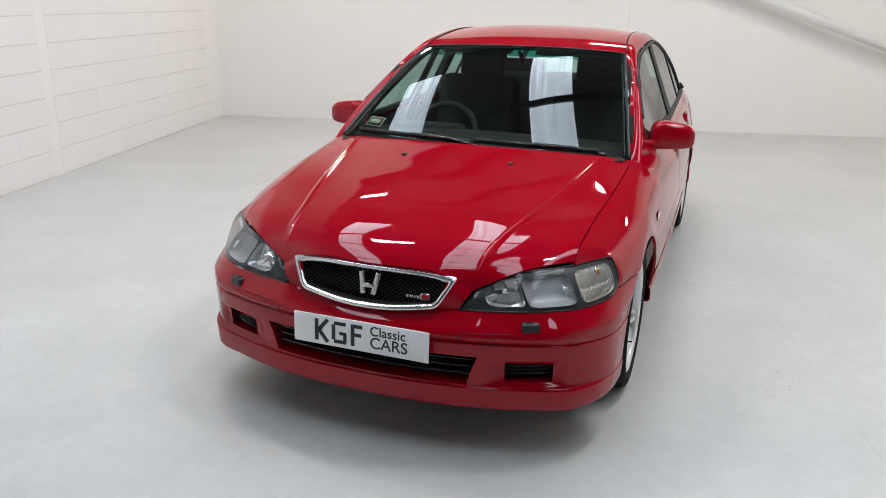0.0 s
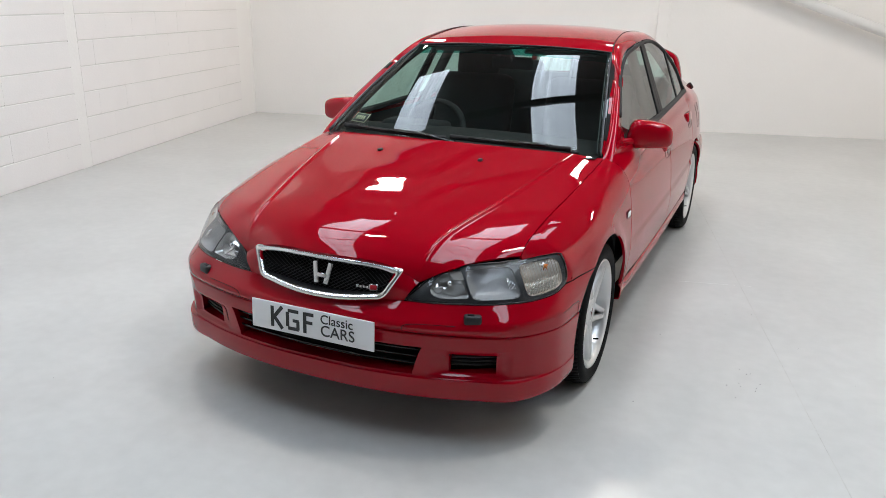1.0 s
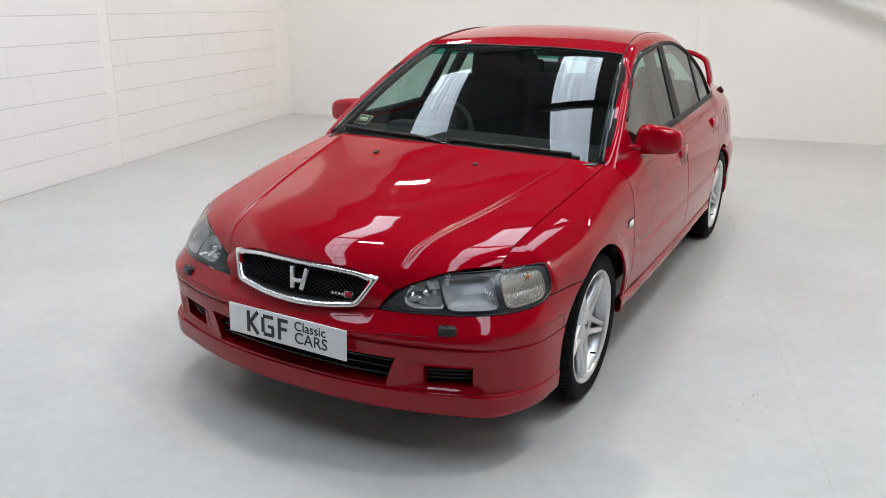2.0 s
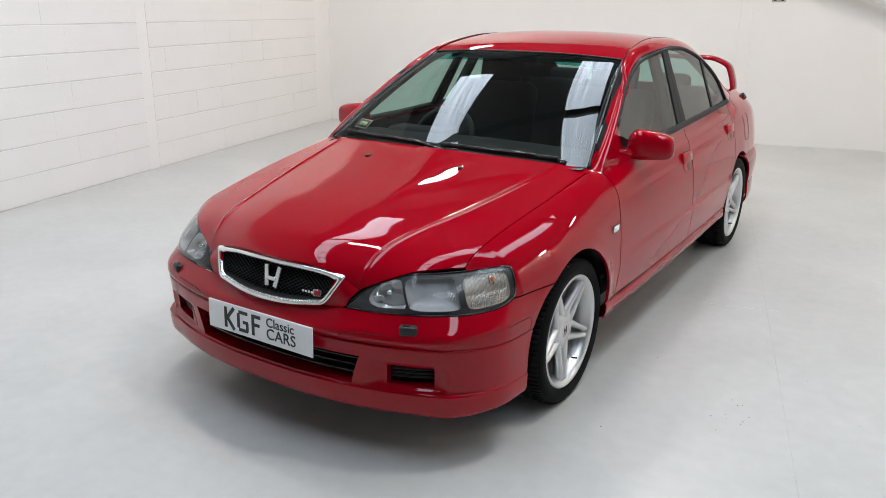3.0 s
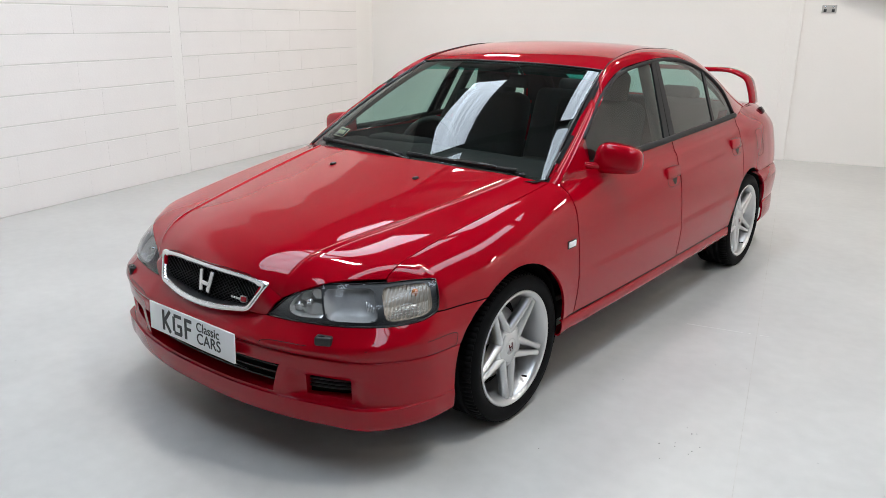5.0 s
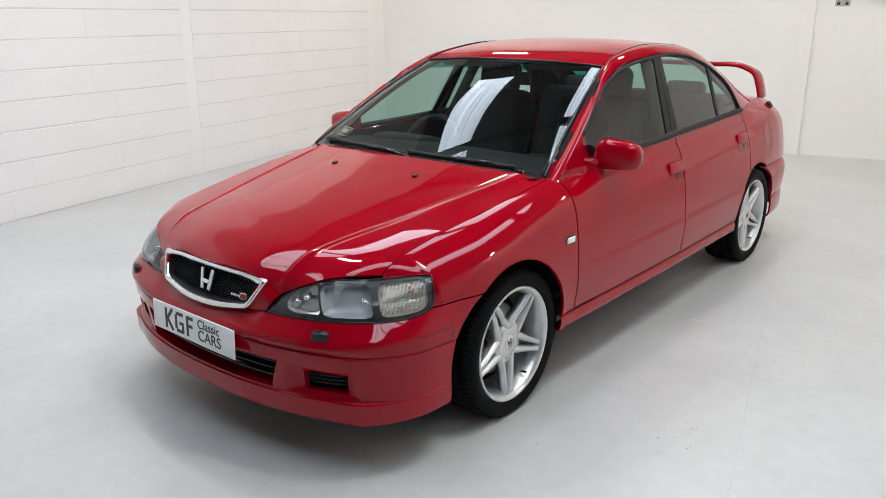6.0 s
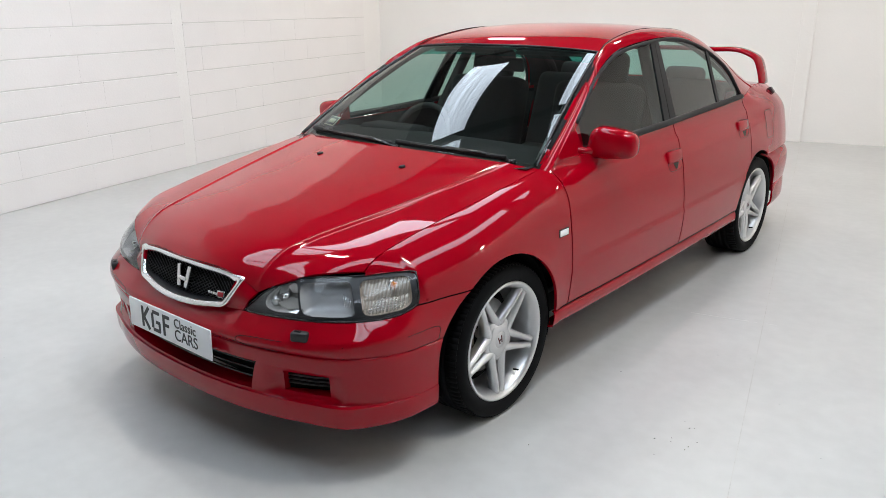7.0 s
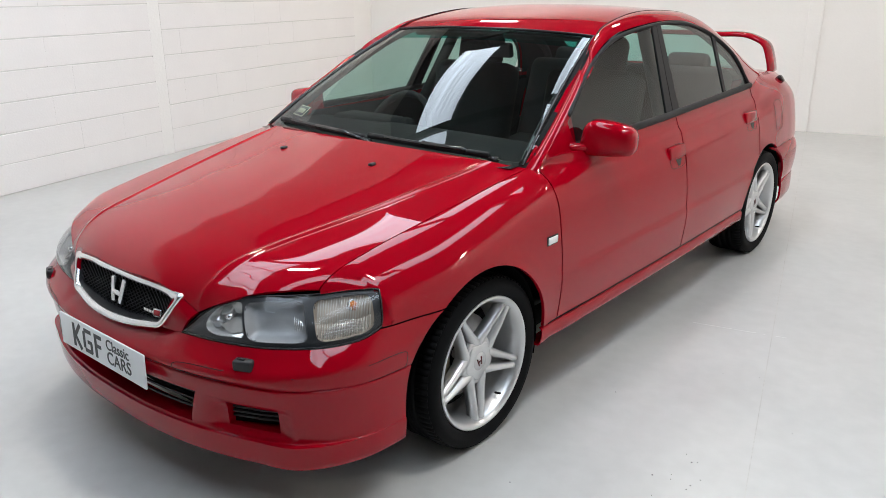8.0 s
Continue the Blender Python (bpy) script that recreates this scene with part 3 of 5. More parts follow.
bumper = empty("front_bumper")
bumper.parent = car


def in_opening(p):
    """Whether a point of the bumper lies in the middle intake or in a side duct."""
    x, z = abs(p[0]), p[2]
    if x < 0.413 and 0.292 < z < 0.401:
        return "intake"
    if 0.505 < x < 0.665 and p[1] < -1.9 and 0.316 < z < 0.371:
        return "duct"
    return ""


def bumper_sheet():
    bm = bmesh.new()
    grid = []
    uu = sorted(set([-u for u in us] + us))
    # columns drawn to the ends of the openings, rows to their rims
    ends = []
    for x in (0.413, 0.505, 0.665):
        best = min(np.linspace(0, 1, 4001), key=lambda u: abs(plan_f(u)[0] - x))
        ends += [best, -best, best + 0.0015, -best - 0.0015, best - 0.0015, -best + 0.0015]
    fine = sorted(uu + ends)
    rows = sorted(iv + [5.06, 5.12, 5.30, 5.34, 6.45, 6.48, 6.97, 6.94])
    for i in rows:
        line = []
        for u in fine:
            p = bumper_point(abs(u), i)
            line.append(bm.verts.new((p[0] if u > 0 else -p[0], p[1], p[2])))
        grid.append(line)
    for a, b in zip(grid, grid[1:]):
        for k in range(len(a) - 1):
            c = (a[k].co + a[k + 1].co + b[k].co + b[k + 1].co) / 4
            c.x = plan_f(abs(fine[k] + fine[k + 1]) / 2)[0]
            if not in_opening(c):
                bm.faces.new((a[k], a[k + 1], b[k + 1], b[k]))
    # the rims of the openings run back into the bumper
    rim = [e for e in bm.edges if len(e.link_faces) == 1 and all(abs(v.co.x) < 0.69 and 0.288 < v.co.z < 0.405 for v in e.verts)]
    back = {v: bm.verts.new(v.co + Vector((0, 0.07, 0))) for v in {v for e in rim for v in e.verts}}
    for e in rim:
        a, b = e.verts
        bm.faces.new((a, b, back[b], back[a]))
        e.smooth = False
    loose = [v for v in bm.verts if not v.link_faces]
    bmesh.ops.delete(bm, geom=loose, context="VERTS")
    return part("bumper_skin", bm, RED, bumper)


bumper_sheet()
# dark ducts with slats
part("intake_duct", block(0.9, 0.05, 0.16, pose(0, -2.055, 0.35)), VOID, bumper, "black intake behind the bumper")
for z in (0.325, 0.353, 0.379):
    pts = [(x, plan_f(min(np.linspace(0, 1, 300), key=lambda u: abs(plan_f(u)[0] - abs(x))))[1] + 0.034, z) for x in np.linspace(-0.41, 0.41, 21)]
    part("intake_slat", tube(pts, 0.005, 6), GLOSSBLACK, bumper)
for s in (1, -1):
    part("duct_cavity", block(0.24, 0.03, 0.10, pose(s * 0.59, -2.02, 0.343, 0, 0, s * 30)), VOID, bumper)
    for z in (0.330, 0.344, 0.358):
        part("duct_slat", tube([(s * 0.50, -2.098, z), (s * 0.585, -2.062, z), (s * 0.672, -2.012, z)], 0.0045, 6), BLACK, bumper)
# the rubbing strip's groove, its shade drawn as a dark red line
for s in (1, -1):
    loop = []
    for k in range(96):
        c, q = math.cos(k * math.tau / 96), math.sin(k * math.tau / 96)
        loop.append(bumper_point(0.575 + 0.305 * math.copysign(abs(c) ** 0.22, c), 10.75 + 1.05 * math.copysign(abs(q) ** 0.5, q)) * (s, 1, 1))
    part("strip_shade_line", tube(loop, 0.0012, 5, closed=True), TAIL_SHADE_RED, bumper, "dark red line drawn for the groove's shade round the moulded strip")
# headlamp washers
for s in (1, -1):
    n = Matrix.Rotation(radians(s * 24), 4, "Z")
    w = part("headlamp_washer", block(0.062, 0.045, 0.034, pose(s * 0.575, -2.096, 0.514) @ n, 0.009, 3), BLACK, bumper, "black plastic washer jet cover")
    part("washer_jet", block(0.022, 0.012, 0.006, pose(s * 0.572, -2.106, 0.532) @ n, 0.002), GLOSSBLACK, bumper)

# ---- side skirts and rear bumper ----
for s in (1, -1):
    rows = []
    for y in np.linspace(-1.035, 0.99, 80):
        x = side_x(y, 0.335) - 0.010
        low = 0.268
        lead = 0.018 * max(0, -0.95 - y) / 0.085
        rows.append([(x + d, y - lead * (0.333 - z) / 0.065, z) for d, z in ((-0.004, 0.333), (0.005, 0.330), (0.012, 0.320), (0.014, 0.295), (0.012, low + 0.007), (0.004, low), (-0.05, low - 0.002))])
    sheet("side_skirt", rows, RED, car, s, hem=0.004, gap=0)
    # near-black tube stands in for the shaded gap between door and skirt
    part("sill_gap_shade", tube([(s * (side_x(y, 0.335) - 0.002), y, 0.3345) for y in np.linspace(-0.99, 0.99, 60)], 0.0030, 6), VOID, car, "near-black line drawn for the shaded gap over the sill")
plan_r = curve3([(0, 2.315), (0.25, 2.308), (0.5, 2.27), (0.70, 2.195), (0.81, 2.03), (0.848, 1.83), (0.860, 1.655)])
REAR = [(0.215, 0.03), (0.25, 0.005), (0.30, 0.0), (0.375, 0.004), (0.378, 0.014), (0.384, 0.004), (0.46, -0.006), (0.53, -0.006), (0.57, 0.004), (0.592, 0.022), (0.60, 0.05)]
rear_profile = spline([(i, z, d) for i, (z, d) in enumerate(REAR)])
for s in (1, -1):
    rows = []
    for i in np.linspace(0, len(REAR) - 1, 41):
        z, d = rear_profile(i)
        row = []
        for u in np.linspace(0, 1, 50):
            p, q = plan_r(min(u + 0.003, 1)), plan_r(max(u - 0.003, 0))
            n = np.array(((p - q)[1], -(p - q)[0]))
            n = n / np.linalg.norm(n)
            x, y = plan_r(u) + n * d
            y += (ARCH_R[0] + math.sqrt(ARCH_R[2] ** 2 - max(0, z - ARCH_R[1]) ** 2) - 1.655) * max(0, (u - 0.75) / 0.25) ** 1.5
            row.append((max(x, 0.0), y, z))
        rows.append(row)
    sheet("rear_bumper", rows, RED, car, s, gap=0)

# ---- roof, pillars, boot ----
DITCH = [(0.724, -0.990, 0.864), (0.714, -0.925, 0.902), (0.694, -0.765, 1.002), (0.660, -0.585, 1.110), (0.613, -0.400, 1.213), (0.567, -0.225, 1.305), (0.544, -0.08, 1.350), (0.522, 0.20, 1.387),
         (0.514, 0.50, 1.389), (0.516, 0.78, 1.368), (0.528, 1.02, 1.306), (0.556, 1.25, 1.206), (0.592, 1.47, 1.104), (0.645, 1.66, 1.010)]
FRAME = [(0.785, -0.965, 0.842), (0.762, -0.922, 0.896), (0.742, -0.790, 0.985), (0.704, -0.610, 1.092), (0.671, -0.475, 1.173), (0.638, -0.335, 1.243), (0.612, -0.13, 1.308), (0.615, 0.20, 1.345),
         (0.619, 0.48, 1.346), (0.633, 0.67, 1.318), (0.652, 0.825, 1.272), (0.680, 0.96, 1.208), (0.712, 1.07, 1.128), (0.772, 1.168, 0.978)]
ditch = spline([(i / 13, *q) for i, q in enumerate(DITCH)])
frame_edge = spline([(i / 13, *q) for i, q in enumerate(FRAME)])
for s in (1, -1):
    rows = []
    for t in np.linspace(0, 1, 110):
        a, b = ditch(t), frame_edge(t)
        w = np.linalg.norm(b - a)
        along = ditch(min(t + 0.01, 1)) - ditch(max(t - 0.01, 0))
        out = np.cross(b - a, along)
        out = out / np.linalg.norm(out)
        if out[0] < 0:
            out = -out
        row = []
        for v in np.linspace(0, 1, 12):
            row.append(a * (1 - v) + b * v + out * min(w * 0.14, 0.014) * (1 - (2 * v - 1) ** 2) * min(1, t * 9))
        rows.append(row)
    sheet("roof_rail", rows, RED, car, s, hem=0.015, gap=0.001)
    # the flank between the rear quarter window and the shoulder
    rows = []
    for t in np.linspace(0, 1, 24):
        y = 1.177 + t * (1.645 - 1.177)
        q = np.array((shoulder(y)[0], y, shoulder(y)[1]))
        p = ditch(1.0) * t + frame_edge(1.0) * (1 - t)
        rows.append([p * (1 - v) + q * v for v in np.linspace(0, 1, 4)])
    sheet("pillar_foot", rows, RED, car, s, hem=0, gap=0)

ws_low = curve3([(0, -1.038, 0.900), (0.30, -1.028, 0.899), (0.55, -1.000, 0.897), (0.66, -0.979, 0.896), (0.712, -0.963, 0.896)])
ws_top = curve3([(0, -0.280, 1.322), (0.25, -0.273, 1.320), (0.40, -0.256, 1.313), (0.50, -0.238, 1.306), (0.555, -0.224, 1.300)])
roof_front = curve3([(0, -0.281, 1.324), (0.25, -0.273, 1.322), (0.40, -0.254, 1.314), (0.50, -0.235, 1.307), (0.558, -0.222, 1.304)])
rs_top = curve3([(0, 1.075, 1.334), (0.3, 1.06, 1.328), (0.522, 1.01, 1.304)])


def roof_base(t, w):
    e = ditch(t)
    return np.array((e[0] * w * 0.985, e[1], e[2] + 0.029 * (1 - abs(w) ** 2.4) - 0.002))


rows = []
T0, T1 = 5 / 13, 9.96 / 13
for t in np.concatenate([np.linspace(T0, T0 + 0.06, 14)[:-1], np.linspace(T0 + 0.06, T1, 40)]):
    row = []
    for w in np.linspace(-1, 1, 61):
        f, r = roof_front(abs(w)) * (math.copysign(1, w), 1, 1), rs_top(abs(w)) * (math.copysign(1, w), 1, 1)
        k, j = (1 - (t - T0) / (T1 - T0)) ** 5, ((t - T0) / (T1 - T0)) ** 5
        row.append(roof_base(t, w) + k * (f - roof_base(T0, w) + np.array((0, 0.012, 0.003))) + j * (r - roof_base(T1, w)))
    rows.append(row)
sheet("roof", rows, RED, car, hem=0.012, gap=0, label="smooth red roof panel")
for s in (1, -1):
    part("roof_moulding", tube([ditch(t) * (s * 0.997, 1, 1) + np.array((0, 0, 0.0005)) for t in np.linspace(0.392, 0.76, 60)], 0.0026, 6), FRAMEBLACK, car, "thin black roof seam")

rows = []
for y in np.linspace(1.665, 2.285, 30):
    xe, ze = shoulder(min(y, 2.265))
    rows.append([(xe * w, y + 0.02 * (1 - w * w), ze + 0.022 * (1 - w * w) - max(0, y - 2.2) * 0.5) for w in np.linspace(-1, 1, 31)])
boot = sheet("boot_lid", rows, RED, car, label="red boot lid")
rows = []
for z in np.linspace(0.605, 0.93, 16):
    rows.append([(0.60 * w, 2.30 - 0.09 * abs(w) ** 3 - 0.03 * (z - 0.6), z) for w in np.linspace(-1, 1, 31)])
sheet("rear_panel", rows, RED, car)
for s in (1, -1):
    part("tail_lamp", block(0.045, 0.055, 0.050, pose(s * 0.708, 1.86, 0.952, 0, s * -38, s * 6), 0.010, 2), TAIL_SHADE_RED, car, "dark red lamp lens")

# ---- rear spoiler, a hoop over the boot lid ----
hoop = [(0, 1.975, 1.212), (0.25, 1.98, 1.208), (0.49, 1.995, 1.193), (0.556, 2.01, 1.155), (0.588, 2.025, 1.075), (0.606, 2.035, 0.985)]
path = curve3([(-x, y, z) for x, y, z in hoop[:0:-1]] + hoop)
bm = bmesh.new()
rings = []
for t in np.linspace(0, 1, 81):
    p = path(t)
    d = path(min(t + 0.005, 1)) - path(max(t - 0.005, 0))
    d = d / np.linalg.norm(d)
    nrm = np.cross(d, (0, 1, 0))
    nrm = nrm / np.linalg.norm(nrm)
    chord = 0.085
    ring = []
    for k in range(16):
        a = k * math.tau / 16
        ring.append(bm.verts.new(p + np.array((0, 1, 0)) * chord * math.cos(a) + nrm * 0.016 * math.sin(a) * (1 - 0.45 * math.cos(a))))
    rings.append(ring)
for a, b in zip(rings, rings[1:]):
    for k in range(16):
        bm.faces.new((a[k], a[(k + 1) % 16], b[(k + 1) % 16], b[k]))
bm.faces.new(rings[0])
bm.faces.new(rings[-1])
part("spoiler", bm, RED, boot, "red hoop-shaped rear spoiler")

# ---- glass ----

def screen_point(u, v):
    a, b = ws_low(abs(u)), ws_top(abs(u))
    p = a * (1 - v) + b * v + np.array((0, -0.5, 0.86)) * 0.030 * 4 * v * (1 - v) * (1 - 0.3 * abs(u))
    return np.array((p[0] if u > 0 else -p[0], p[1], p[2]))


for lo, hi, nm, mat in ((0.0, 0.87, "windscreen", SCREEN), (0.87, 1.0, "windscreen_band", BAND)):
    rows = [[screen_point(u, v) for u in np.linspace(-1, 1, 61)] for v in np.linspace(lo, hi, 31 if lo == 0 else 5)]
    pane = sheet(nm, rows, mat, car, hem=0, gap=0, label="tinted laminated windscreen" if lo == 0 else "green sun band across the windscreen top")
    pane.visible_shadow = False
rim = [screen_point(-1, v) for v in np.linspace(0, 1, 24)] + [screen_point(u, 1) for u in np.linspace(-1, 1, 30)[1:-1]] + [screen_point(1, v) for v in np.linspace(1, 0, 24)]
for s in (1, -1):
    band = [[screen_point(0.985, v) * (1 - k) + ditch(1 / 13 + v * 4 / 13) * k for k in np.linspace(0, 1, 7)] for v in np.linspace(0, 1, 30)]
    sheet("windscreen_surround", [row[:5] for row in band], FRIT, car, s, hem=0, gap=0, label="black printed edge of the windscreen")
    sheet("pillar_edge", [[q + np.array((0.0005, -0.001, 0.0015)) for q in row[4:]] for row in band], RED, car, s, hem=0, gap=0)
sheet("windscreen_surround", [[screen_point(u, 0.985) * (1 - k) + (roof_front(abs(u)) * ((1 if u > 0 else -1), 1, 1) + np.array((0, 0.012, 0.001))) * k for u in np.linspace(-1, 1, 41)] for k in (0, 0.5, 1)], GLOSSBLACK, car, hem=0, gap=0)
part("windscreen_seal", tube(rim, 0.0055, 8), GLOSSBLACK, car, "black rubber windscreen seal")
part("seal_trim", tube([q + np.array((0.004 * np.sign(q[0]), -0.003, 0.0045)) for q in rim], 0.0024, 6), GREYTRIM, car, "thin grey trim line round the windscreen")
inner_rim = [screen_point(-0.975, v) for v in np.linspace(0.02, 0.985, 24)] + [screen_point(u, 0.985) for u in np.linspace(-0.975, 0.975, 30)[1:-1]] + [screen_point(0.975, v) for v in np.linspace(0.985, 0.02, 24)]
part("windscreen_border", tube([p + np.array((0, 0.008, -0.008)) for p in inner_rim], 0.006, 6), GLOSSBLACK, car)


def ease(t):
    t = min(1, max(0, t))
    return t * t * (3 - 2 * t)


def green_x(y, z):
    return 0.80 - 0.434 * (z - 0.93) - 0.02 * max(0, (y - 0.5) / 0.7) ** 2 * min(1, max(0, (1.2 - z) / 0.2)) - 0.030 * ease((0.25 - y) / 0.7) * ease((z - 0.86) / 0.12)


# door window frames and side glass: outline stations run along the frame edge, in to the belt
LOWLINE = lambda y: BELT(min(max(y, -0.930), 1.17)) + 0.012
frame_yz = [(frame_edge(t)[1], frame_edge(t)[2]) for t in np.linspace(0.075, 0.995, 140)]


def frame_top(y):
    ys = [p[0] for p in frame_yz]
    return float(np.interp(y, ys, [p[1] for p in frame_yz]))


def window(name, y0, y1, s, inset, mat, lean0=0.0, lean1=0.0, off=0.0, hem=0.0, label=""):
    """A pane or a frame backing between two stations (leaning with height), under the frame's edge."""
    rows = []
    for k in np.linspace(0, 1, 40):
        col = []
        for v in np.linspace(0, 1, 12):
            y = y0 + (y1 - y0) * k
            for _ in range(6):
                z0, z1 = LOWLINE(y) + inset * 0.6, frame_top(y) - inset
                z1 = max(z1, z0 + 0.001)
                z = z0 + (z1 - z0) * v
                y = y0 + (y1 - y0) * k + (lean0 * (1 - k) + lean1 * k) * (z - 0.95)
            col.append((green_x(y, z) + off, y, z))
        rows.append(col)
    return sheet(name, rows, mat, car, s, hem=hem, gap=0, label=label)


for s in (1, -1):
    for nm, y0, y1, a, b in (("front_window", -0.70, 0.062, 0.0, 0.28), ("rear_window", 0.172, 0.745, 0.20, 0.22), ("quarter_light", 0.772, 1.10, 0.22, 0.0)):
        g = window(nm, y0, y1, s, 0.022, SIDEGLASS, a, b, 0.0)
        g.visible_shadow = False
    # frame along the top, belt strip, centre pillar, divider
    loop = [np.array((max(green_x(y, z) + 0.002, x), y, z)) * (s, 1, 1) for x, y, z in [frame_edge(t) - np.array((0.002, 0, 0.010)) for t in np.linspace(0.200, 0.99, 100)]]
    part("window_frame", tube(loop, 0.009, 8), FRAMEBLACK, car, "black door window frame")
    belt = [np.array((min(green_x(y, LOWLINE(y)) + 0.006, door_x(y, BELT(y)) + 0.002), y, LOWLINE(y) + 0.002)) * (s, 1, 1) for y in np.linspace(-0.64, 1.16, 60)]
    part("belt_moulding", tube(belt, 0.015, 8, flat=1.1), FRAMEBLACK, car, "black waistline moulding")
    for nm, y0, y1, a, b, off in (("pillar_cover", 0.055, 0.112, 0.30, 0.26, 0.006), ("pillar_cover", 0.118, 0.180, 0.25, 0.20, 0.006), ("window_divider", 0.742, 0.775, 0.22, 0.22, 0.005)):
        window(nm, y0, y1, s, 0.006, FRAMEBLACK, a, b, off, hem=0.01)
    rows, ledge = [], []
    for y in np.linspace(-0.921, -0.665, 20):
        xf = float(np.interp(y, [frame_edge(t)[1] for t in np.linspace(0.06, 0.4, 60)], [frame_edge(t)[0] for t in np.linspace(0.06, 0.4, 60)]))
        base = np.array((door_x(y, BELT(y)) + 0.001, y, BELT(y) - 0.003))
        head = np.array((xf + 0.001, y, max(frame_top(y), BELT(y) + 0.006)))
        foot = base * 0.35 + np.array((xf + 0.002 + 0.15 * (head[2] - base[2]), y, base[2] + 0.003)) * 0.65
        ledge.append([base, foot])
        rows.append([foot * (1 - v) + head * v for v in np.linspace(0, 1, 9)])
    sheet("mirror_mount_foot", ledge, RED, car, s, hem=0, gap=0)
    sheet("mirror_mount", rows, RED, car, s, hem=0.006, gap=0)


# ---- wheels ----
def make_wheel():
    """A front-left wheel about its hub, outer face towards +x."""
    w = tagged(empty("wheel"), "", "")
    bm = lathe([(-0.10, 0.222), (-0.108, 0.245), (-0.112, 0.275), (-0.104, 0.292), (-0.088, 0.2985), (-0.05, 0.301), (0, 0.302), (0.05, 0.301), (0.088, 0.2985), (0.104, 0.292), (0.113, 0.279),
                (0.114, 0.262), (0.111, 0.252), (0.109, 0.245), (0.106, 0.239), (0.098, 0.233)], 72)
    tyre = part("tyre", bm, RUBBER, w, "black low-profile tyre")
    # tread blocks along the shoulders and round grooves
    bm = bmesh.new()
    for k in range(86):
        for x0, x1, sk in ((0.055, 0.098, 5), (-0.098, -0.055, -5)):
            m = Matrix.Rotation(k * math.tau / 86, 4, "X") @ pose((x0 + x1) / 2, 0, 0.2985, 0, math.copysign(8, x0), sk)
            block(x1 - x0, 0.0185, 0.0075, m, 0, 1, bm)
    tagged(part("tread", bm, RUBBER, w), kind="stuff")
    bm = bmesh.new()
    for x in (-0.034, 0, 0.034):
        lathe([(x - 0.014, 0.296), (x - 0.013, 0.3035), (x + 0.013, 0.3035), (x + 0.014, 0.296)], 72, bm=bm)
    part("tread_rib", bm, RUBBER, w)
    # rim: outer lip, barrel
    bm = lathe([(0.092, 0.235), (0.103, 0.235), (0.107, 0.231), (0.104, 0.224), (0.092, 0.214), (0.070, 0.206), (0.03, 0.196), (-0.05, 0.194), (-0.09, 0.205), (-0.10, 0.222)], 72)
    rim = part("rim", bm, SILVER, w, "silver alloy rim with five double spokes")
    # five pairs of spokes
    for k in range(5):
        spin = Matrix.Rotation(k * math.tau / 5 + radians(SPIN), 4, "X")
        # each pair stands wide at the hub and closes on itself at the rim, with a slot between
        for s in (1, -1):
            bm = bmesh.new()
            rings = []
            for t in np.linspace(0, 1, 18):
                r = 0.046 + t * 0.168
                off = s * (0.0320 - 0.0195 * t)
                wide = 0.0132 - 0.0022 * t + 0.010 * (1 - t) ** 3 + 0.009 * max(0, (t - 0.86) / 0.14) ** 2
                face = 0.074 + 0.020 * t - 0.020 * max(0, t - 0.72) ** 1.4
                deep = 0.040
                ring = []
                for a, b in ((-1, -deep), (-1, -0.014), (-0.42 + 0.12 * s, 0), (0.42 + 0.12 * s, 0), (1, -0.014), (1, -deep)):
                    ring.append(bm.verts.new(spin @ Vector((face + b, off + a * wide, r))))
                rings.append(ring)
            for a, b in zip(rings, rings[1:]):
                for j in range(6):
                    bm.faces.new((a[j], a[(j + 1) % 6], b[(j + 1) % 6], b[j]))
            bm.faces.new(rings[0])
            bm.faces.new(rings[-1])
            sharpen(bm, 40)
            part("spoke", bm, SILVER, w)
    bm = bmesh.new()
    rings = []
    for x, r in ((0.02, 1.0), (0.060, 1.0), (0.068, 0.95), (0.072, 0.85), (0.073, 0.4)):
        rings.append([bm.verts.new((x, -math.sin(t) * r * (0.079 + 0.010 * math.cos(5 * (t - radians(SPIN)))), math.cos(t) * r * (0.079 + 0.010 * math.cos(5 * (t - radians(SPIN)))))) for t in np.linspace(0, math.tau, 90, endpoint=False)])
    for q, w2 in zip(rings, rings[1:]):
        for k in range(90):
            bm.faces.new((q[k], q[(k + 1) % 90], w2[(k + 1) % 90], w2[k]))
    part("hub_plate", bm, SILVER, w)
    # cap and emblem
    bm = bmesh.new()
    rings = []
    for x, r in ((0.03, 1.0), (0.066, 1.0), (0.073, 0.97), (0.0765, 0.90), (0.0775, 0.60), (0.0775, 0.56), (0.0755, 0.545), (0.0775, 0.52), (0.078, 0.0005)):
        ring = []
        for k in range(80):
            t = k * math.tau / 80
            lobe = 0.0665 + 0.0050 * math.cos(5 * (t - radians(SPIN))) if r > 0.7 else 0.060
            ring.append(bm.verts.new((x, -math.sin(t) * lobe * r, math.cos(t) * lobe * r)))
        rings.append(ring)
    for q, w2 in zip(rings, rings[1:]):
        for k in range(80):
            bm.faces.new((q[k], q[(k + 1) % 80], w2[(k + 1) % 80], w2[k]))
    hub = part("hub_cap", bm, SILVER, w, "silver five-lobed centre cap")
    bm = bmesh.new()
    for y, lean in ((-0.0085, 8), (0.0085, -8)):
        block(0.0015, 0.005, 0.030, pose(0.0785, y, 0, lean, 0, 0), 0, 1, bm)
    block(0.0015, 0.016, 0.005, pose(0.0785, 0, 0), 0, 1, bm)
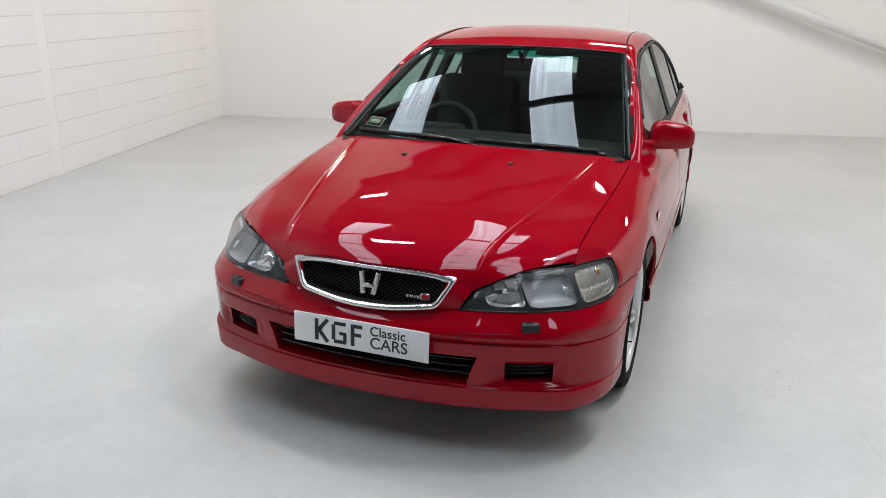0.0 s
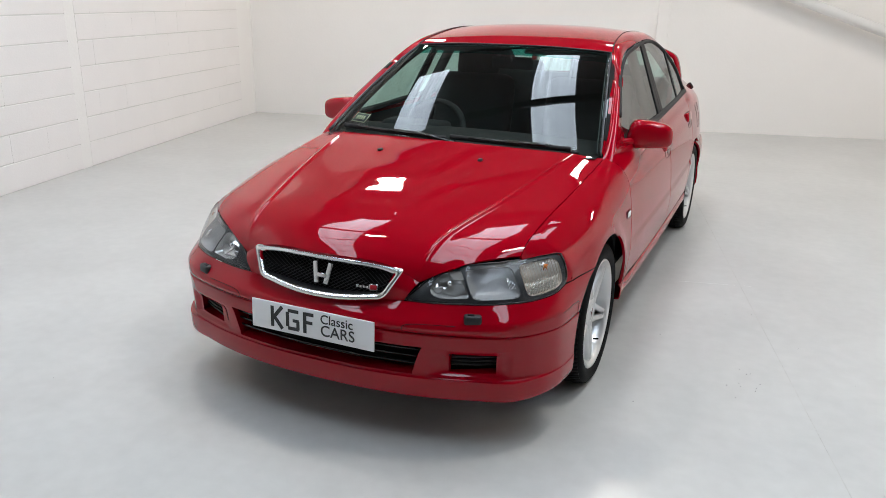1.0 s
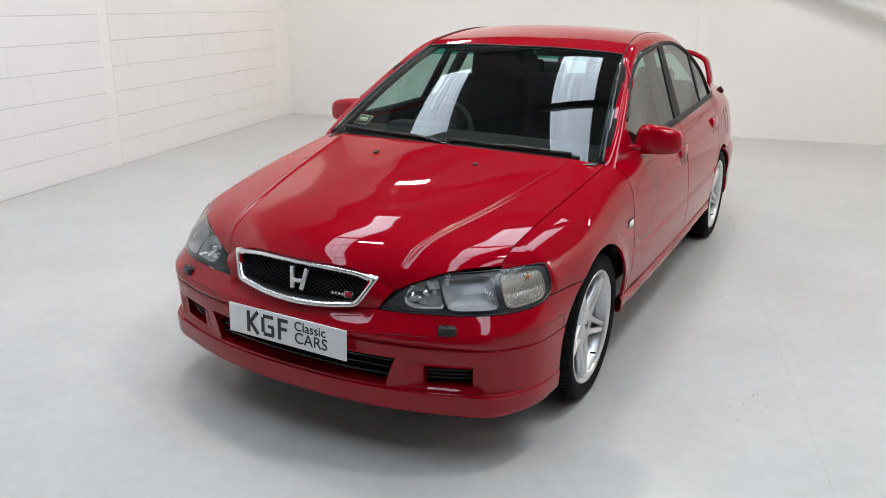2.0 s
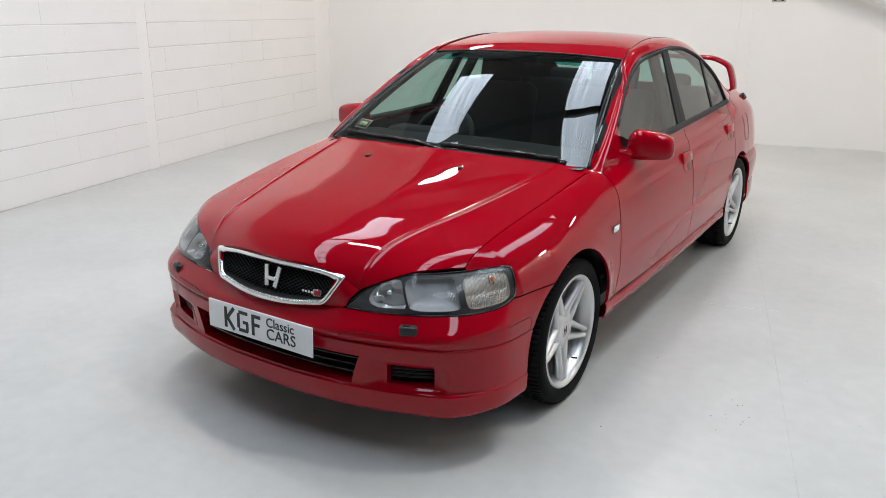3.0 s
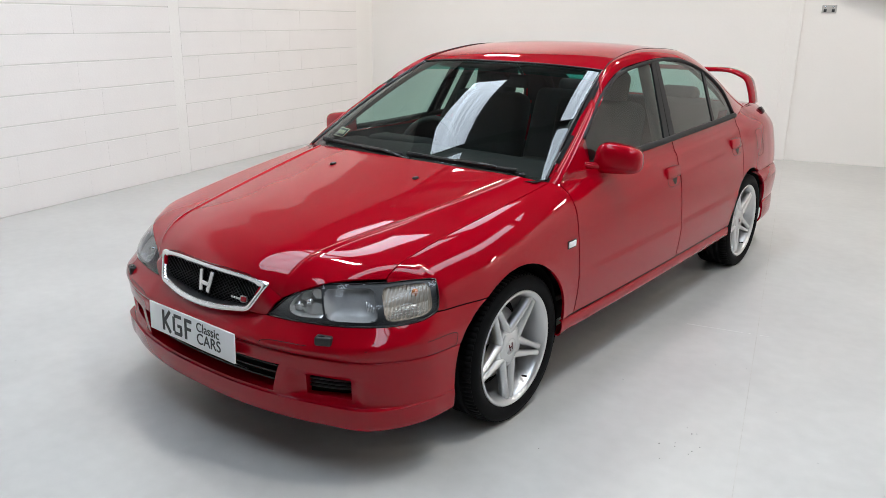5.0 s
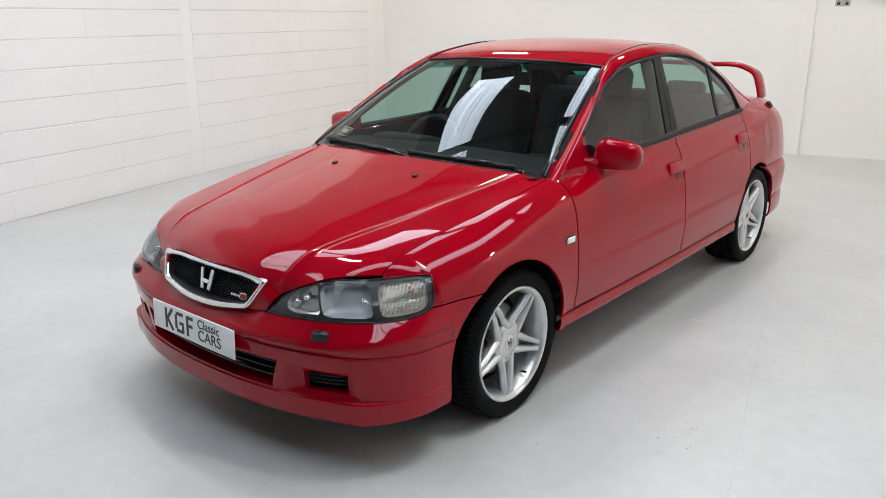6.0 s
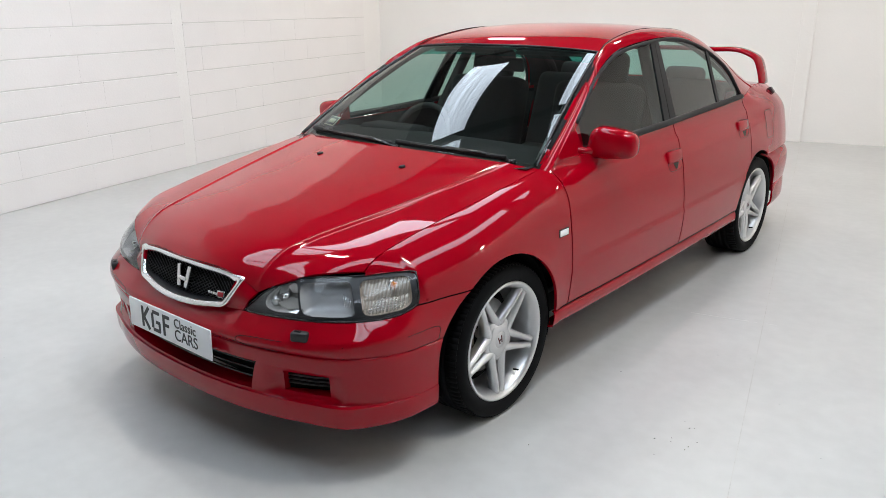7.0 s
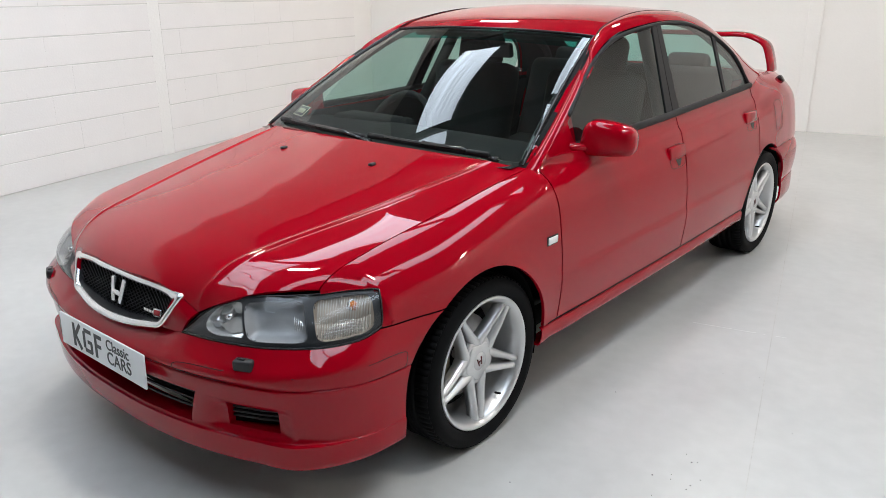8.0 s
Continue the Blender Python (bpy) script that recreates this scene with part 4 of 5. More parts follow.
    bmesh.ops.rotate(bm, cent=(0, 0, 0), matrix=Matrix.Rotation(radians(SPIN - 18), 3, "X"), verts=bm.verts)
    part("emblem", bm, EMBLEMRED, w, "small dark red emblem")
    part("valve", tube([(0.072, 0.10, -0.163), (0.096, 0.098, -0.158)], 0.004, 6), RUBBER, w)
    # brake disc and caliper behind the spokes
    bm = lathe([(-0.005, 0.06), (0.0, 0.075), (0.0, 0.148), (-0.022, 0.150)], 48)
    part("brake_disc", bm, STEEL, w, "bare steel brake disc")
    bm = block(0.06, 0.075, 0.15, pose(0.0, -0.135, 0.02, 12, 0, 0), 0.012, 2)
    part("brake_caliper", bm, CALIPER, w, "dull metal brake caliper")
    bm = lathe([(-0.03, 0.02), (-0.03, 0.19)], 40)
    part("wheel_back", bm, VOID, w)
    return w


SPIN = 33
wheel_f = make_wheel()
wheel_f.name = "front_wheel"
wheel_f.matrix_basis = pose(0.733, FRONT_AXLE, 0.2985)
wheel_f.parent = car
for nm, x, y, spin in (("front_wheel", -0.733, FRONT_AXLE, 180), ("rear_wheel", 0.742, REAR_AXLE, 0), ("rear_wheel", -0.742, REAR_AXLE, 180)):
    c = copy_thing(wheel_f, pose(x, y, 0.2985, -6 if nm[0] == "r" else 0, 0, spin))
    c.name = nm
for c, zc, r in (ARCH_F, ARCH_R):
    for s in (1, -1):
        bm = bmesh.new()
        rings = [[bm.verts.new((s * x, c - r2 * math.cos(a), zc + r2 * math.sin(a))) for a in np.linspace(-0.25, math.pi + 0.25, 40)] for x, r2 in ((0.836, r + 0.003), (0.80, r + 0.006), (0.55, r + 0.01))]
        for a, b in zip(rings, rings[1:]):
            for k in range(39):
                bm.faces.new((a[k], a[k + 1], b[k + 1], b[k]))
        bm.faces.new(rings[-1])
        part("wheel_arch_liner", bm, VOID, car)

# ---- under the skin: dark inner body, floor pan ----
part("floor_pan", block(1.40, 1.95, 0.10, pose(0, 0, 0.27)), VOID, car)
part("floor_pan", block(1.00, 4.1, 0.06, pose(0, 0.02, 0.27)), VOID, car)
part("bulkhead", block(1.50, 0.05, 0.55, pose(0, -0.97, 0.585)), VOID, car)
part("engine_bay", block(1.0, 0.95, 0.30, pose(0, -1.5, 0.45)), VOID, car)
part("nose_backing", block(0.70, 0.10, 0.25, pose(0, -2.02, 0.50)), VOID, car)
part("boot_floor", block(1.05, 1.0, 0.40, pose(0, 1.75, 0.55)), VOID, car)
for s in (1, -1):
    rows = [[(door_x(max(y, -0.957), z) - 0.016, y, z) for z in np.linspace(max(arch_z(y) + 0.01, 0.34), BELT(min(max(y, -0.95), 1.17)) - 0.03, 10)] for y in stations(-0.99, 1.30, 0.05)]
    sheet("door_inner", rows, VOID, car, s, hem=0, gap=0)

# ---- headlamps ----
def lamp_point(a, b, deep=0.0):
    """A point on the lamp: a from its inner tip to its outer end, b from bottom to top, deep metres behind the lens."""
    lo, hi = lamp_low(a), lamp_top(a)
    b = 0.5 + (b - 0.5) * (1 - 0.07 * max(0, (a - 0.95) / 0.05) ** 2)
    p = lo * (1 - b) + hi * b
    t = lamp_low(min(a + 0.02, 1)) - lamp_low(max(a - 0.02, 0)) + lamp_top(min(a + 0.02, 1)) - lamp_top(max(a - 0.02, 0))
    n = np.cross(t, (0, 0, 1))
    n = n / np.linalg.norm(n)
    bulge = 0.016 * 4 * b * (1 - b) * min(1, a / 0.2)
    return p + n * (bulge - deep)


def lamp_grid(a0, a1, b0, b1, deep, na, nb):
    return [[lamp_point(a, b, deep(a, b) if callable(deep) else deep) for a in np.linspace(a0, a1, na)] for b in np.linspace(b0, b1, nb)]


def squareness(power, c):
    """A cell may be round on its inner side and square on its outer one."""
    return power if not isinstance(power, tuple) else power[0] if c < 0 else power[1]


def cell_outline(a0, a1, b0, b1, power, n=72):
    """A rounded opening in the lamp's face."""
    out = []
    for k in range(n):
        t = k * math.tau / n
        c, s = math.cos(t), math.sin(t)
        pw = squareness(power, c)
        x = math.copysign(abs(c) ** (2 / pw), c)
        y = math.copysign(abs(s) ** (2 / pw), s)
        out.append(((a0 + a1) / 2 + (a1 - a0) / 2 * x, (b0 + b1) / 2 + (b1 - b0) / 2 * y))
    return out


CELLS = [("inner_reflector", 0.175, 0.375, 0.17, 0.91, (2.3, 9.0), 0.055, REFLECTOR), ("main_reflector", 0.392, 0.660, 0.12, 0.90, 6.5, 0.045, FROSTED), ("indicator", 0.700, 0.958, 0.11, 0.90, 6.0, 0.034, RIBBED)]
for s in (1, -1):
    lamp = empty("headlamp")
    lamp.parent = car
    sheet("lens", lamp_grid(0.0, 1.0, 0, 1, 0.0, 70, 16), LENS, lamp, s, hem=0.0, gap=0, label="clear headlamp lens")
    # the grey bezel with its three openings
    bm = bmesh.new()
    na, nb = 150, 36
    v = [[bm.verts.new(lamp_point(a, b, 0.008) * (s, 1, 1)) for a in np.linspace(0.0, 1.0, na)] for b in np.linspace(0, 1, nb)]

    def inside(a, b):
        for _, a0, a1, b0, b1, pw, _, _ in CELLS:
            pw = squareness(pw, 2 * a - a0 - a1)
            if abs((2 * a - a0 - a1) / (a1 - a0)) ** pw + abs((2 * b - b0 - b1) / (b1 - b0)) ** pw < 1.0:
                return True
        return False
    for j in range(nb - 1):
        for i in range(na - 1):
            if not inside((i + 0.5) / (na - 1), (j + 0.5) / (nb - 1)):
                bm.faces.new((v[j][i], v[j][i + 1], v[j + 1][i + 1], v[j + 1][i]))
    loose = [x for x in bm.verts if not x.link_faces]
    bmesh.ops.delete(bm, geom=loose, context="VERTS")
    bezel = part("bezel", bm, LAMPGREY, lamp, "dark grey lamp bezel")
    for nm, a0, a1, b0, b1, pw, depth, mat in CELLS:
        ring = cell_outline(a0, a1, b0, b1, pw)
        bm = bmesh.new()
        rings = []
        for k, d in ((1.02, 0.006), (0.99, 0.012), (0.93, depth * 0.75), (0.7, depth), (0.35, depth * 1.08), (0.02, depth * 1.1)):
            am, bmid = (a0 + a1) / 2, (b0 + b1) / 2
            rings.append([bm.verts.new(lamp_point(am + (a - am) * k, bmid + (b - bmid) * k, d) * (s, 1, 1)) for a, b in ring])
        for p, q in zip(rings, rings[1:]):
            for k in range(len(ring)):
                bm.faces.new((p[k], p[(k + 1) % len(ring)], q[(k + 1) % len(ring)], q[k]))
        bm.faces.new(rings[-1])
        bowl = part(nm, bm, mat, lamp)
        if nm == "indicator":
            part("bulb", tube([lamp_point(0.872, 0.68, 0.030) * (s, 1, 1), lamp_point(0.880, 0.68, 0.0145) * (s, 1, 1)], 0.0125, 14), AMBER, lamp, "amber bulb")
            part("bulb_bowl", tube([lamp_point(0.872, 0.68, 0.030) * (s, 1, 1), lamp_point(0.876, 0.68, 0.026) * (s, 1, 1)], 0.018, 20), REFLECTOR, lamp, "bright bowl round the bulb")
            mid = (b0 + b1) / 2
            for i in range(34):
                a = a0 + (a1 - a0) * (0.035 + 0.93 * i / 33)
                hgt = (1 - abs(2 * (a - a0) / (a1 - a0) - 1) ** 6) ** (1 / 6)
                for lo, hi in ((-0.97, -0.18), (-0.15, 0.97)):
                    part("flute_or_sparkle", tube([lamp_point(a + 0.008 * w, mid + (b1 - b0) / 2 * hgt * w, 0.012 + 0.002 * math.sin(i * 2.1 + lo * 3)) * (s, 1, 1) for w in np.linspace(lo, hi, 4)], 0.0011, 5), PRISM, lamp)
            # bright steps in the lower half of the reflector
            for k, (b, wide) in enumerate(((0.17, 0.42), (0.235, 0.40), (0.30, 0.33), (0.365, 0.28), (0.43, 0.20))):
                mida = 0.812 + 0.004 * k
                part("reflector_step", tube([lamp_point(mida + 0.258 * wide * w, b + 0.05 * (1 - w * w) - 0.02, 0.0155) * (s, 1, 1) for w in np.linspace(-1, 1, 9)], 0.0024, 6, flat=0.6), CHROME, lamp, "bright reflector step")
        elif nm == "main_reflector":
            # chrome lines added to imitate a sparkle at the cell's outer end
            for i in range(5):
                part("flute_or_sparkle", tube([lamp_point(0.612 + 0.008 * i, 0.34, 0.014) * (s, 1, 1), lamp_point(0.612 + 0.008 * i, 0.62 - 0.03 * i, 0.014) * (s, 1, 1)], 0.0013, 5), CHROME, lamp)
        elif nm == "inner_reflector":
            part("bulb", tube([lamp_point(0.29, 0.58, 0.05) * (s, 1, 1), lamp_point(0.29, 0.58, 0.016) * (s, 1, 1)], 0.009, 12), CHROME, lamp, "bulb shield")
            for k, (a, b, da, db) in enumerate(((0.215, 0.42, 0.03, 0.13), (0.262, 0.33, 0.03, 0.11), (0.325, 0.36, 0.035, 0.14), (0.335, 0.72, 0.03, 0.12), (0.265, 0.76, 0.03, 0.08))):
                d = [0.033 + 0.016 * math.sin(k * 2.4 + j * 1.7) for j in range(4)]
                rows = [[lamp_point(a - da, b - db, d[0]), lamp_point(a + da, b - db, d[1])], [lamp_point(a - da, b + db, d[2]), lamp_point(a + da, b + db, d[3])]]
                sheet("facet", rows, REFLECTOR, lamp, s, hem=0.004, gap=0)
    edge = [lamp_point(a, 0, 0.004) * (s, 1, 1) for a in np.linspace(0.02, 1, 40)] + [lamp_point(1, b, 0.004) * (s, 1, 1) for b in np.linspace(0.1, 0.9, 8)] + [lamp_point(a, 1, 0.004) * (s, 1, 1) for a in np.linspace(1, 0.02, 40)]
    part("seal", tube(edge, 0.0036, 6, closed=True), GLOSSBLACK, lamp, "thin black rubber seal")
    back = lamp_grid(0.02, 0.98, 0.02, 0.98, 0.075, 30, 8)
    sheet("lamp_back", back, VOID, lamp, s, hem=0, gap=0)

# ---- grille ----
grille = empty("grille")
grille.parent = car


def grille_y(x, z):
    """The grille's face leans back and wraps with the nose."""
    return -2.198 + 0.396 * x * x - 0.022 * max(0, (abs(x) - 0.18) / 0.15) ** 2 + (z - 0.52) * 0.50


def sunk(x, z, d):
    """How far back the mesh lies: deep in the middle, shallow at the grille's ends."""
    return grille_y(x, z) + d * (1 - 0.85 * min(1, abs(x) / 0.297) ** 2.5)


def rounded(points, radii, n=8):
    """A closed outline through points, each corner rounded to its radius."""
    out = []
    m = len(points)
    for i in range(m):
        p = np.array(points[i])
        a, b = np.array(points[i - 1]) - p, np.array(points[(i + 1) % m]) - p
        a, b = a / np.linalg.norm(a), b / np.linalg.norm(b)
        r = radii[i]
        for t in np.linspace(0, 1, n):
            out.append(tuple(p + (1 - t) ** 2 * r * a + t * t * r * b))
    return out


def grille_outline(top, low, tip, high, wide, foot, rt, rb):
    """Closed outline of the grille as (x, z): top edge crowned, bottom edge drawn down to its middle."""
    pts = [(-wide, top), (-0.20, top + 0.8 * high), (0.20, top + 0.8 * high), (wide, top), (foot, low), (0.10, tip + (low - tip) * 0.34), (-0.10, tip + (low - tip) * 0.34), (-foot, low)]
    return rounded(pts, (rt, 0.08, 0.08, rt, rb, 0.09, 0.09, rb))


outer = grille_outline(0.656, 0.553, 0.519, 0.016, 0.319, 0.262, 0.016, 0.024)
inner = grille_outline(0.639, 0.568, 0.537, 0.016, 0.289, 0.248, 0.010, 0.018)
mids = [((a[0] + b[0]) / 2, (a[1] + b[1]) / 2) for a, b in zip(outer, inner)]
bm = bmesh.new()
rings = []
for line, d in ((outer, 0.006), (outer, -0.005), (mids, -0.010), (inner, -0.006), (inner, 0.004)):
    rings.append([bm.verts.new((x, grille_y(x, z) + d, z)) for x, z in line])
for p, q in zip(rings, rings[1:]):
    for k in range(len(outer)):
        bm.faces.new((p[k], p[(k + 1) % len(outer)], q[(k + 1) % len(outer)], q[k]))
part("grille_surround", bm, SATIN, grille, "bright chrome grille surround")
bm = bmesh.new()
rings = [[bm.verts.new((x, sunk(x, z, d), z)) for x, z in inner] for d in (0.003, 0.046)]
for k in range(len(inner)):
    bm.faces.new((rings[0][k], rings[0][(k + 1) % len(inner)], rings[1][(k + 1) % len(inner)], rings[1][k]))
part("grille_recess", bm, BLACK, grille, "black recess behind the chrome")
bm = bmesh.new()
back = [bm.verts.new((x, sunk(x, z, 0.044), z)) for x, z in inner]
c = bm.verts.new((0, grille_y(0, 0.6) + 0.044, 0.6))
for k in range(len(back)):
    bm.faces.new((back[k], back[(k + 1) % len(back)], c))
part("grille_backing", bm, VOID, grille)


def in_grille(x, z):
    n, hit = len(inner), False
    for k in range(n):
        (x0, z0), (x1, z1) = inner[k], inner[(k + 1) % n]
        if (z0 > z) != (z1 > z) and x < x0 + (z - z0) / (z1 - z0) * (x1 - x0):
            hit = not hit
    return hit


bm = bmesh.new()
for lean in (1, -1):
    for k in np.arange(-0.60, 0.60, 0.0215):
        run = []
        for z in np.linspace(0.53, 0.67, 57):
            x = k + lean * (z - 0.6) * 1.75
            if in_grille(x, z):
                run.append((x, sunk(x, z, 0.034) + 0.002 * lean, z))
        if len(run) > 2:
            t = tube([run[0], run[len(run) // 2], run[-1]], 0.0013, 4)
            me = bpy.data.meshes.new("tmp")
            t.to_mesh(me)
            t.free()
            bm.from_mesh(me)
            bpy.data.meshes.remove(me)
tagged(part("grille_mesh", bm, BLACK, grille, "black diamond wire mesh"), kind="stuff")
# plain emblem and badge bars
bm = bmesh.new()
for s in (1, -1):
    m = pose(s * 0.026, grille_y(0, 0.6) + 0.020, 0.602, 90 - 15, 0, 0) @ Matrix.Rotation(radians(s * -10), 4, "Z")
    block(0.020, 0.080, 0.018, m, 0.0025, 2, bm)
block(0.045, 0.017, 0.018, pose(0, grille_y(0, 0.594) + 0.020, 0.594, 90 - 15), 0.003, 2, bm)
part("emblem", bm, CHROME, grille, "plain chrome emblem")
for k in range(4):
    x = 0.146 + 0.0135 * k
    part("badge_bar", block(0.0105, 0.0095, 0.004, pose(x, sunk(x, 0.577, 0.030) - 0.003, 0.577, 75, 0, 8), 0.001), CHROME, grille, "small silver badge bar")
part("badge_rim", block(0.034, 0.024, 0.004, pose(0.209, sunk(0.209, 0.580, 0.030) - 0.003, 0.580, 75, 0, 10), 0.004), CHROME, grille)
part("badge", block(0.026, 0.017, 0.005, pose(0.209, sunk(0.209, 0.580, 0.030) - 0.0045, 0.580, 75, 0, 10), 0.003), BADGERED, grille, "small red badge")

# ---- plate ----
plate = empty("number_plate")
plate.parent = car
PLATE = pose(0, -2.2215, 0.4335, 90 - 2, 0, 0)
part("plate_board", block(0.520, 0.111, 0.006, PLATE @ pose(0, 0, 0.002), 0.002, 2), WHITEPLATE, plate, "white dealer plate")
part("plate_holder", block(0.40, 0.09, 0.02, PLATE @ pose(0.0, 0, -0.014), 0.003), BLACK, plate)


def bars(shapes, name="lettering"):
    bm = bmesh.new()
    for x, y, w, h, turn in shapes:
        block(w, h, 0.0012, PLATE @ pose(x + 0.018, y, 0.0055, 0, 0, turn), 0, 1, bm)
    part(name, bm, INK, plate, "dark printed bars", False)


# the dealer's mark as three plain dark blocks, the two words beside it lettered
bars([(-0.186, 0.0, 0.014, 0.080, 0), (-0.160, 0.021, 0.014, 0.056, -40), (-0.160, -0.021, 0.014, 0.056, 40)])
bars([(-0.119, 0.0, 0.014, 0.056, 0), (-0.094, 0.034, 0.046, 0.013, 0), (-0.094, -0.034, 0.046, 0.013, 0), (-0.074, -0.018, 0.013, 0.034, 0), (-0.083, -0.002, 0.026, 0.012, 0)])
bars([(-0.044, 0.0, 0.014, 0.080, 0), (-0.024, 0.034, 0.036, 0.013, 0), (-0.026, 0.002, 0.030, 0.012, 0)])
for words, x, y, size in (("Classic", 0.040, 0.011, 0.049), ("CARS", 0.040, -0.036, 0.059)):
    cu = bpy.data.curves.new("lettering", "FONT")
    cu.body, cu.size, cu.extrude, cu.offset = words, size, 0.0006, 0.0003
    tmp = new("lettering", cu)
    bpy.context.view_layer.update()
    me = bpy.data.meshes.new_from_object(tmp.evaluated_get(bpy.context.evaluated_depsgraph_get()))
    bpy.data.objects.remove(tmp)
    ob = new("lettering", me)
    me.materials.clear()
    me.materials.append(INK)
    ob.matrix_basis = PLATE @ pose(x, y, 0.0056)
    ob.parent = plate

# ---- mirrors ----
for s in (1, -1):
    mirror = empty("door_mirror")
    mirror.parent = car
    bm = bmesh.new()
    bmesh.ops.create_cube(bm, size=1.0)
    bmesh.ops.subdivide_edges(bm, edges=bm.edges, cuts=9, use_grid_fill=True)
    for v in bm.verts:
        x, y, z = v.co * 2
        f = (abs(x) ** 4 + abs(y) ** 4 + abs(z) ** 4) ** -0.25
        x, y, z = x * f, y * f, z * f
        top = 0.060 - 0.006 * x
        if x < 0:
            x *= 1 - 0.13 * (z + 1)
        v.co = (x * 0.112, y * 0.062 * (1 if y < 0 else 0.75), z * (top + 0.003 if z > 0 else 0.061 - 0.011 * x) - 0.006 * x + (0.006 * (1 - x * x) if z > 0 else 0))
    bmesh.ops.transform(bm, matrix=pose(0, 0, 0, 0, 0, 13), verts=bm.verts)
    bmesh.ops.transform(bm, matrix=Matrix.Diagonal((s, 1, 1, 1)), verts=bm.verts)
    bmesh.ops.translate(bm, vec=(s * 0.852, -0.600, 0.953), verts=bm.verts)
    part("mirror_shell", bm, RED, mirror, "red mirror housing")
    bm = tube([(s * 0.722, -0.722, 0.928), (s * 0.765, -0.682, 0.924), (s * 0.810, -0.630, 0.926)], 0.021, 12, flat=0.85)
    part("mirror_arm", bm, RED, mirror)
    part("mirror_glass", block(0.15, 0.006, 0.085, pose(s * 0.845, -0.556, 0.953, 0, 0, s * 13), 0.002), CHROME, mirror, "mirror glass")

# ---- wipers, cowl, jets ----
rows = []
for v in np.linspace(0, 1, 5):
    row = []
    for w in np.linspace(-1, 1, 41):
        lo = ws_low(abs(w) * 0.985)
        row.append((lo[0] * (1 if w > 0 else -1), lo[1] + 0.05 - v * 0.10, 0.892 + 0.004 * (1 - v)))
    rows.append(row)
sheet("cowl", rows, GLOSSBLACK, car, hem=0, gap=0, label="black plastic scuttle panel")


def wiper(x0, x1, v0, v1, pivot):
    wp = empty("wiper")
    wp.parent = car

    def on(x, v, lift):
        u = max(-1, min(1, x / (0.712 + (0.555 - 0.712) * v)))
        p = screen_point(u, v)
        return Vector((x, p[1], p[2])) + Vector((0, -0.5, 0.86)) * lift
    blade = [on(x0 + (x1 - x0) * t, v0 + (v1 - v0) * t, 0.016) for t in np.linspace(0, 1, 14)]
    part("blade", tube(blade, 0.008, 6, flat=1.6), FRAMEBLACK, wp, "black wiper blade")
    mid = on((x0 + x1) / 2, (v0 + v1) / 2, 0.026)
    arm = [Vector(pivot), Vector(pivot) * 0.55 + mid * 0.45 + Vector((0, -0.005, 0.012)), mid]
    part("arm", tube(arm, 0.012, 8, flat=0.7), GLOSSBLACK, wp, "black wiper arm")
    part("pivot_cap", block(0.03, 0.03, 0.02, pose(*pivot), 0.007), GLOSSBLACK, wp)
    part("bracket", tube([on(x0 + (x1 - x0) * t, v0 + (v1 - v0) * t, 0.022) for t in (0.16, 0.5, 0.84)], 0.0065, 6), GLOSSBLACK, wp)


wiper(-0.62, -0.02, 0.045, 0.02, (0.02, -1.045, 0.912))
wiper(0.0, 0.58, 0.035, 0.02, (0.60, -0.975, 0.905))
for s in (1, -1):
    m = pose(s * 0.25, -1.256, 0.886)
    j = part("washer_jet", block(0.020, 0.026, 0.013, m, 0.005, 2), BLACK, bonnet, "small dark washer jet")
    part("nozzle", block(0.006, 0.004, 0.005, m @ pose(0, 0.013, 0.004)), BLACK, bonnet)

# ---- handles, repeaters, flap ----
for s in (1, -1):
    for y, z in ((0.065, 0.790), (1.055, 0.822)):
        h = empty("door_handle")
        h.parent = car
        x = side_x(y, z)
        part("handle_grip", block(0.022, 0.160, 0.058, pose(s * (x - 0.0015), y, z + 0.010, 0, s * -11, 0), 0.009, 3), RED, h, "red pull handle")
        ring = []
        for k in range(28):
            t = k * math.tau / 28
            c, q = math.cos(t), math.sin(t)
            yy, zz = y + 0.004 + 0.080 * math.copysign(abs(c) ** 0.5, c), z - 0.010 + 0.050 * math.copysign(abs(q) ** 0.5, q)
            ring.append((s * (side_x(yy, zz) + 0.0006), yy, zz))
        part("handle_surround", tube(ring, 0.0010, 5, closed=True), TAIL_SHADE_RED, h, "dark line round the handle cup")
        # the cup's shade, painted as a dark red patch on the skin
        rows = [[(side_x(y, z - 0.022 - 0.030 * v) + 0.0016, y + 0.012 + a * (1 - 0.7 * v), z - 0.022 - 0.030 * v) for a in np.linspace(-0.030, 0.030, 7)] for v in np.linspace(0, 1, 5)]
        sheet("handle_cup_shade", rows, TAIL_SHADE_RED, h, s, hem=0.003, gap=0)
    r = empty("side_repeater")
    r.parent = car
    part("repeater_lens", block(0.010, 0.062, 0.027, pose(s * (side_x(-0.988, 0.655) + 0.001), -0.988, 0.655), 0.0045, 3), WHITEPLATE, r, "small clear indicator lens")
    part("repeater_rim", block(0.006, 0.069, 0.034, pose(s * (side_x(-0.988, 0.655) + 0.0005), -0.988, 0.655), 0.0025, 2), GLOSSBLACK, r)
loop = []
for k in range(28):
    t = k * math.tau / 28
    c, q = math.cos(t), math.sin(t)
    y, z = 1.545 + 0.072 * math.copysign(abs(c) ** 0.45, c), 0.785 + 0.085 * math.copysign(abs(q) ** 0.45, q)
    loop.append((side_x(y, z) + 0.0022, y, z))
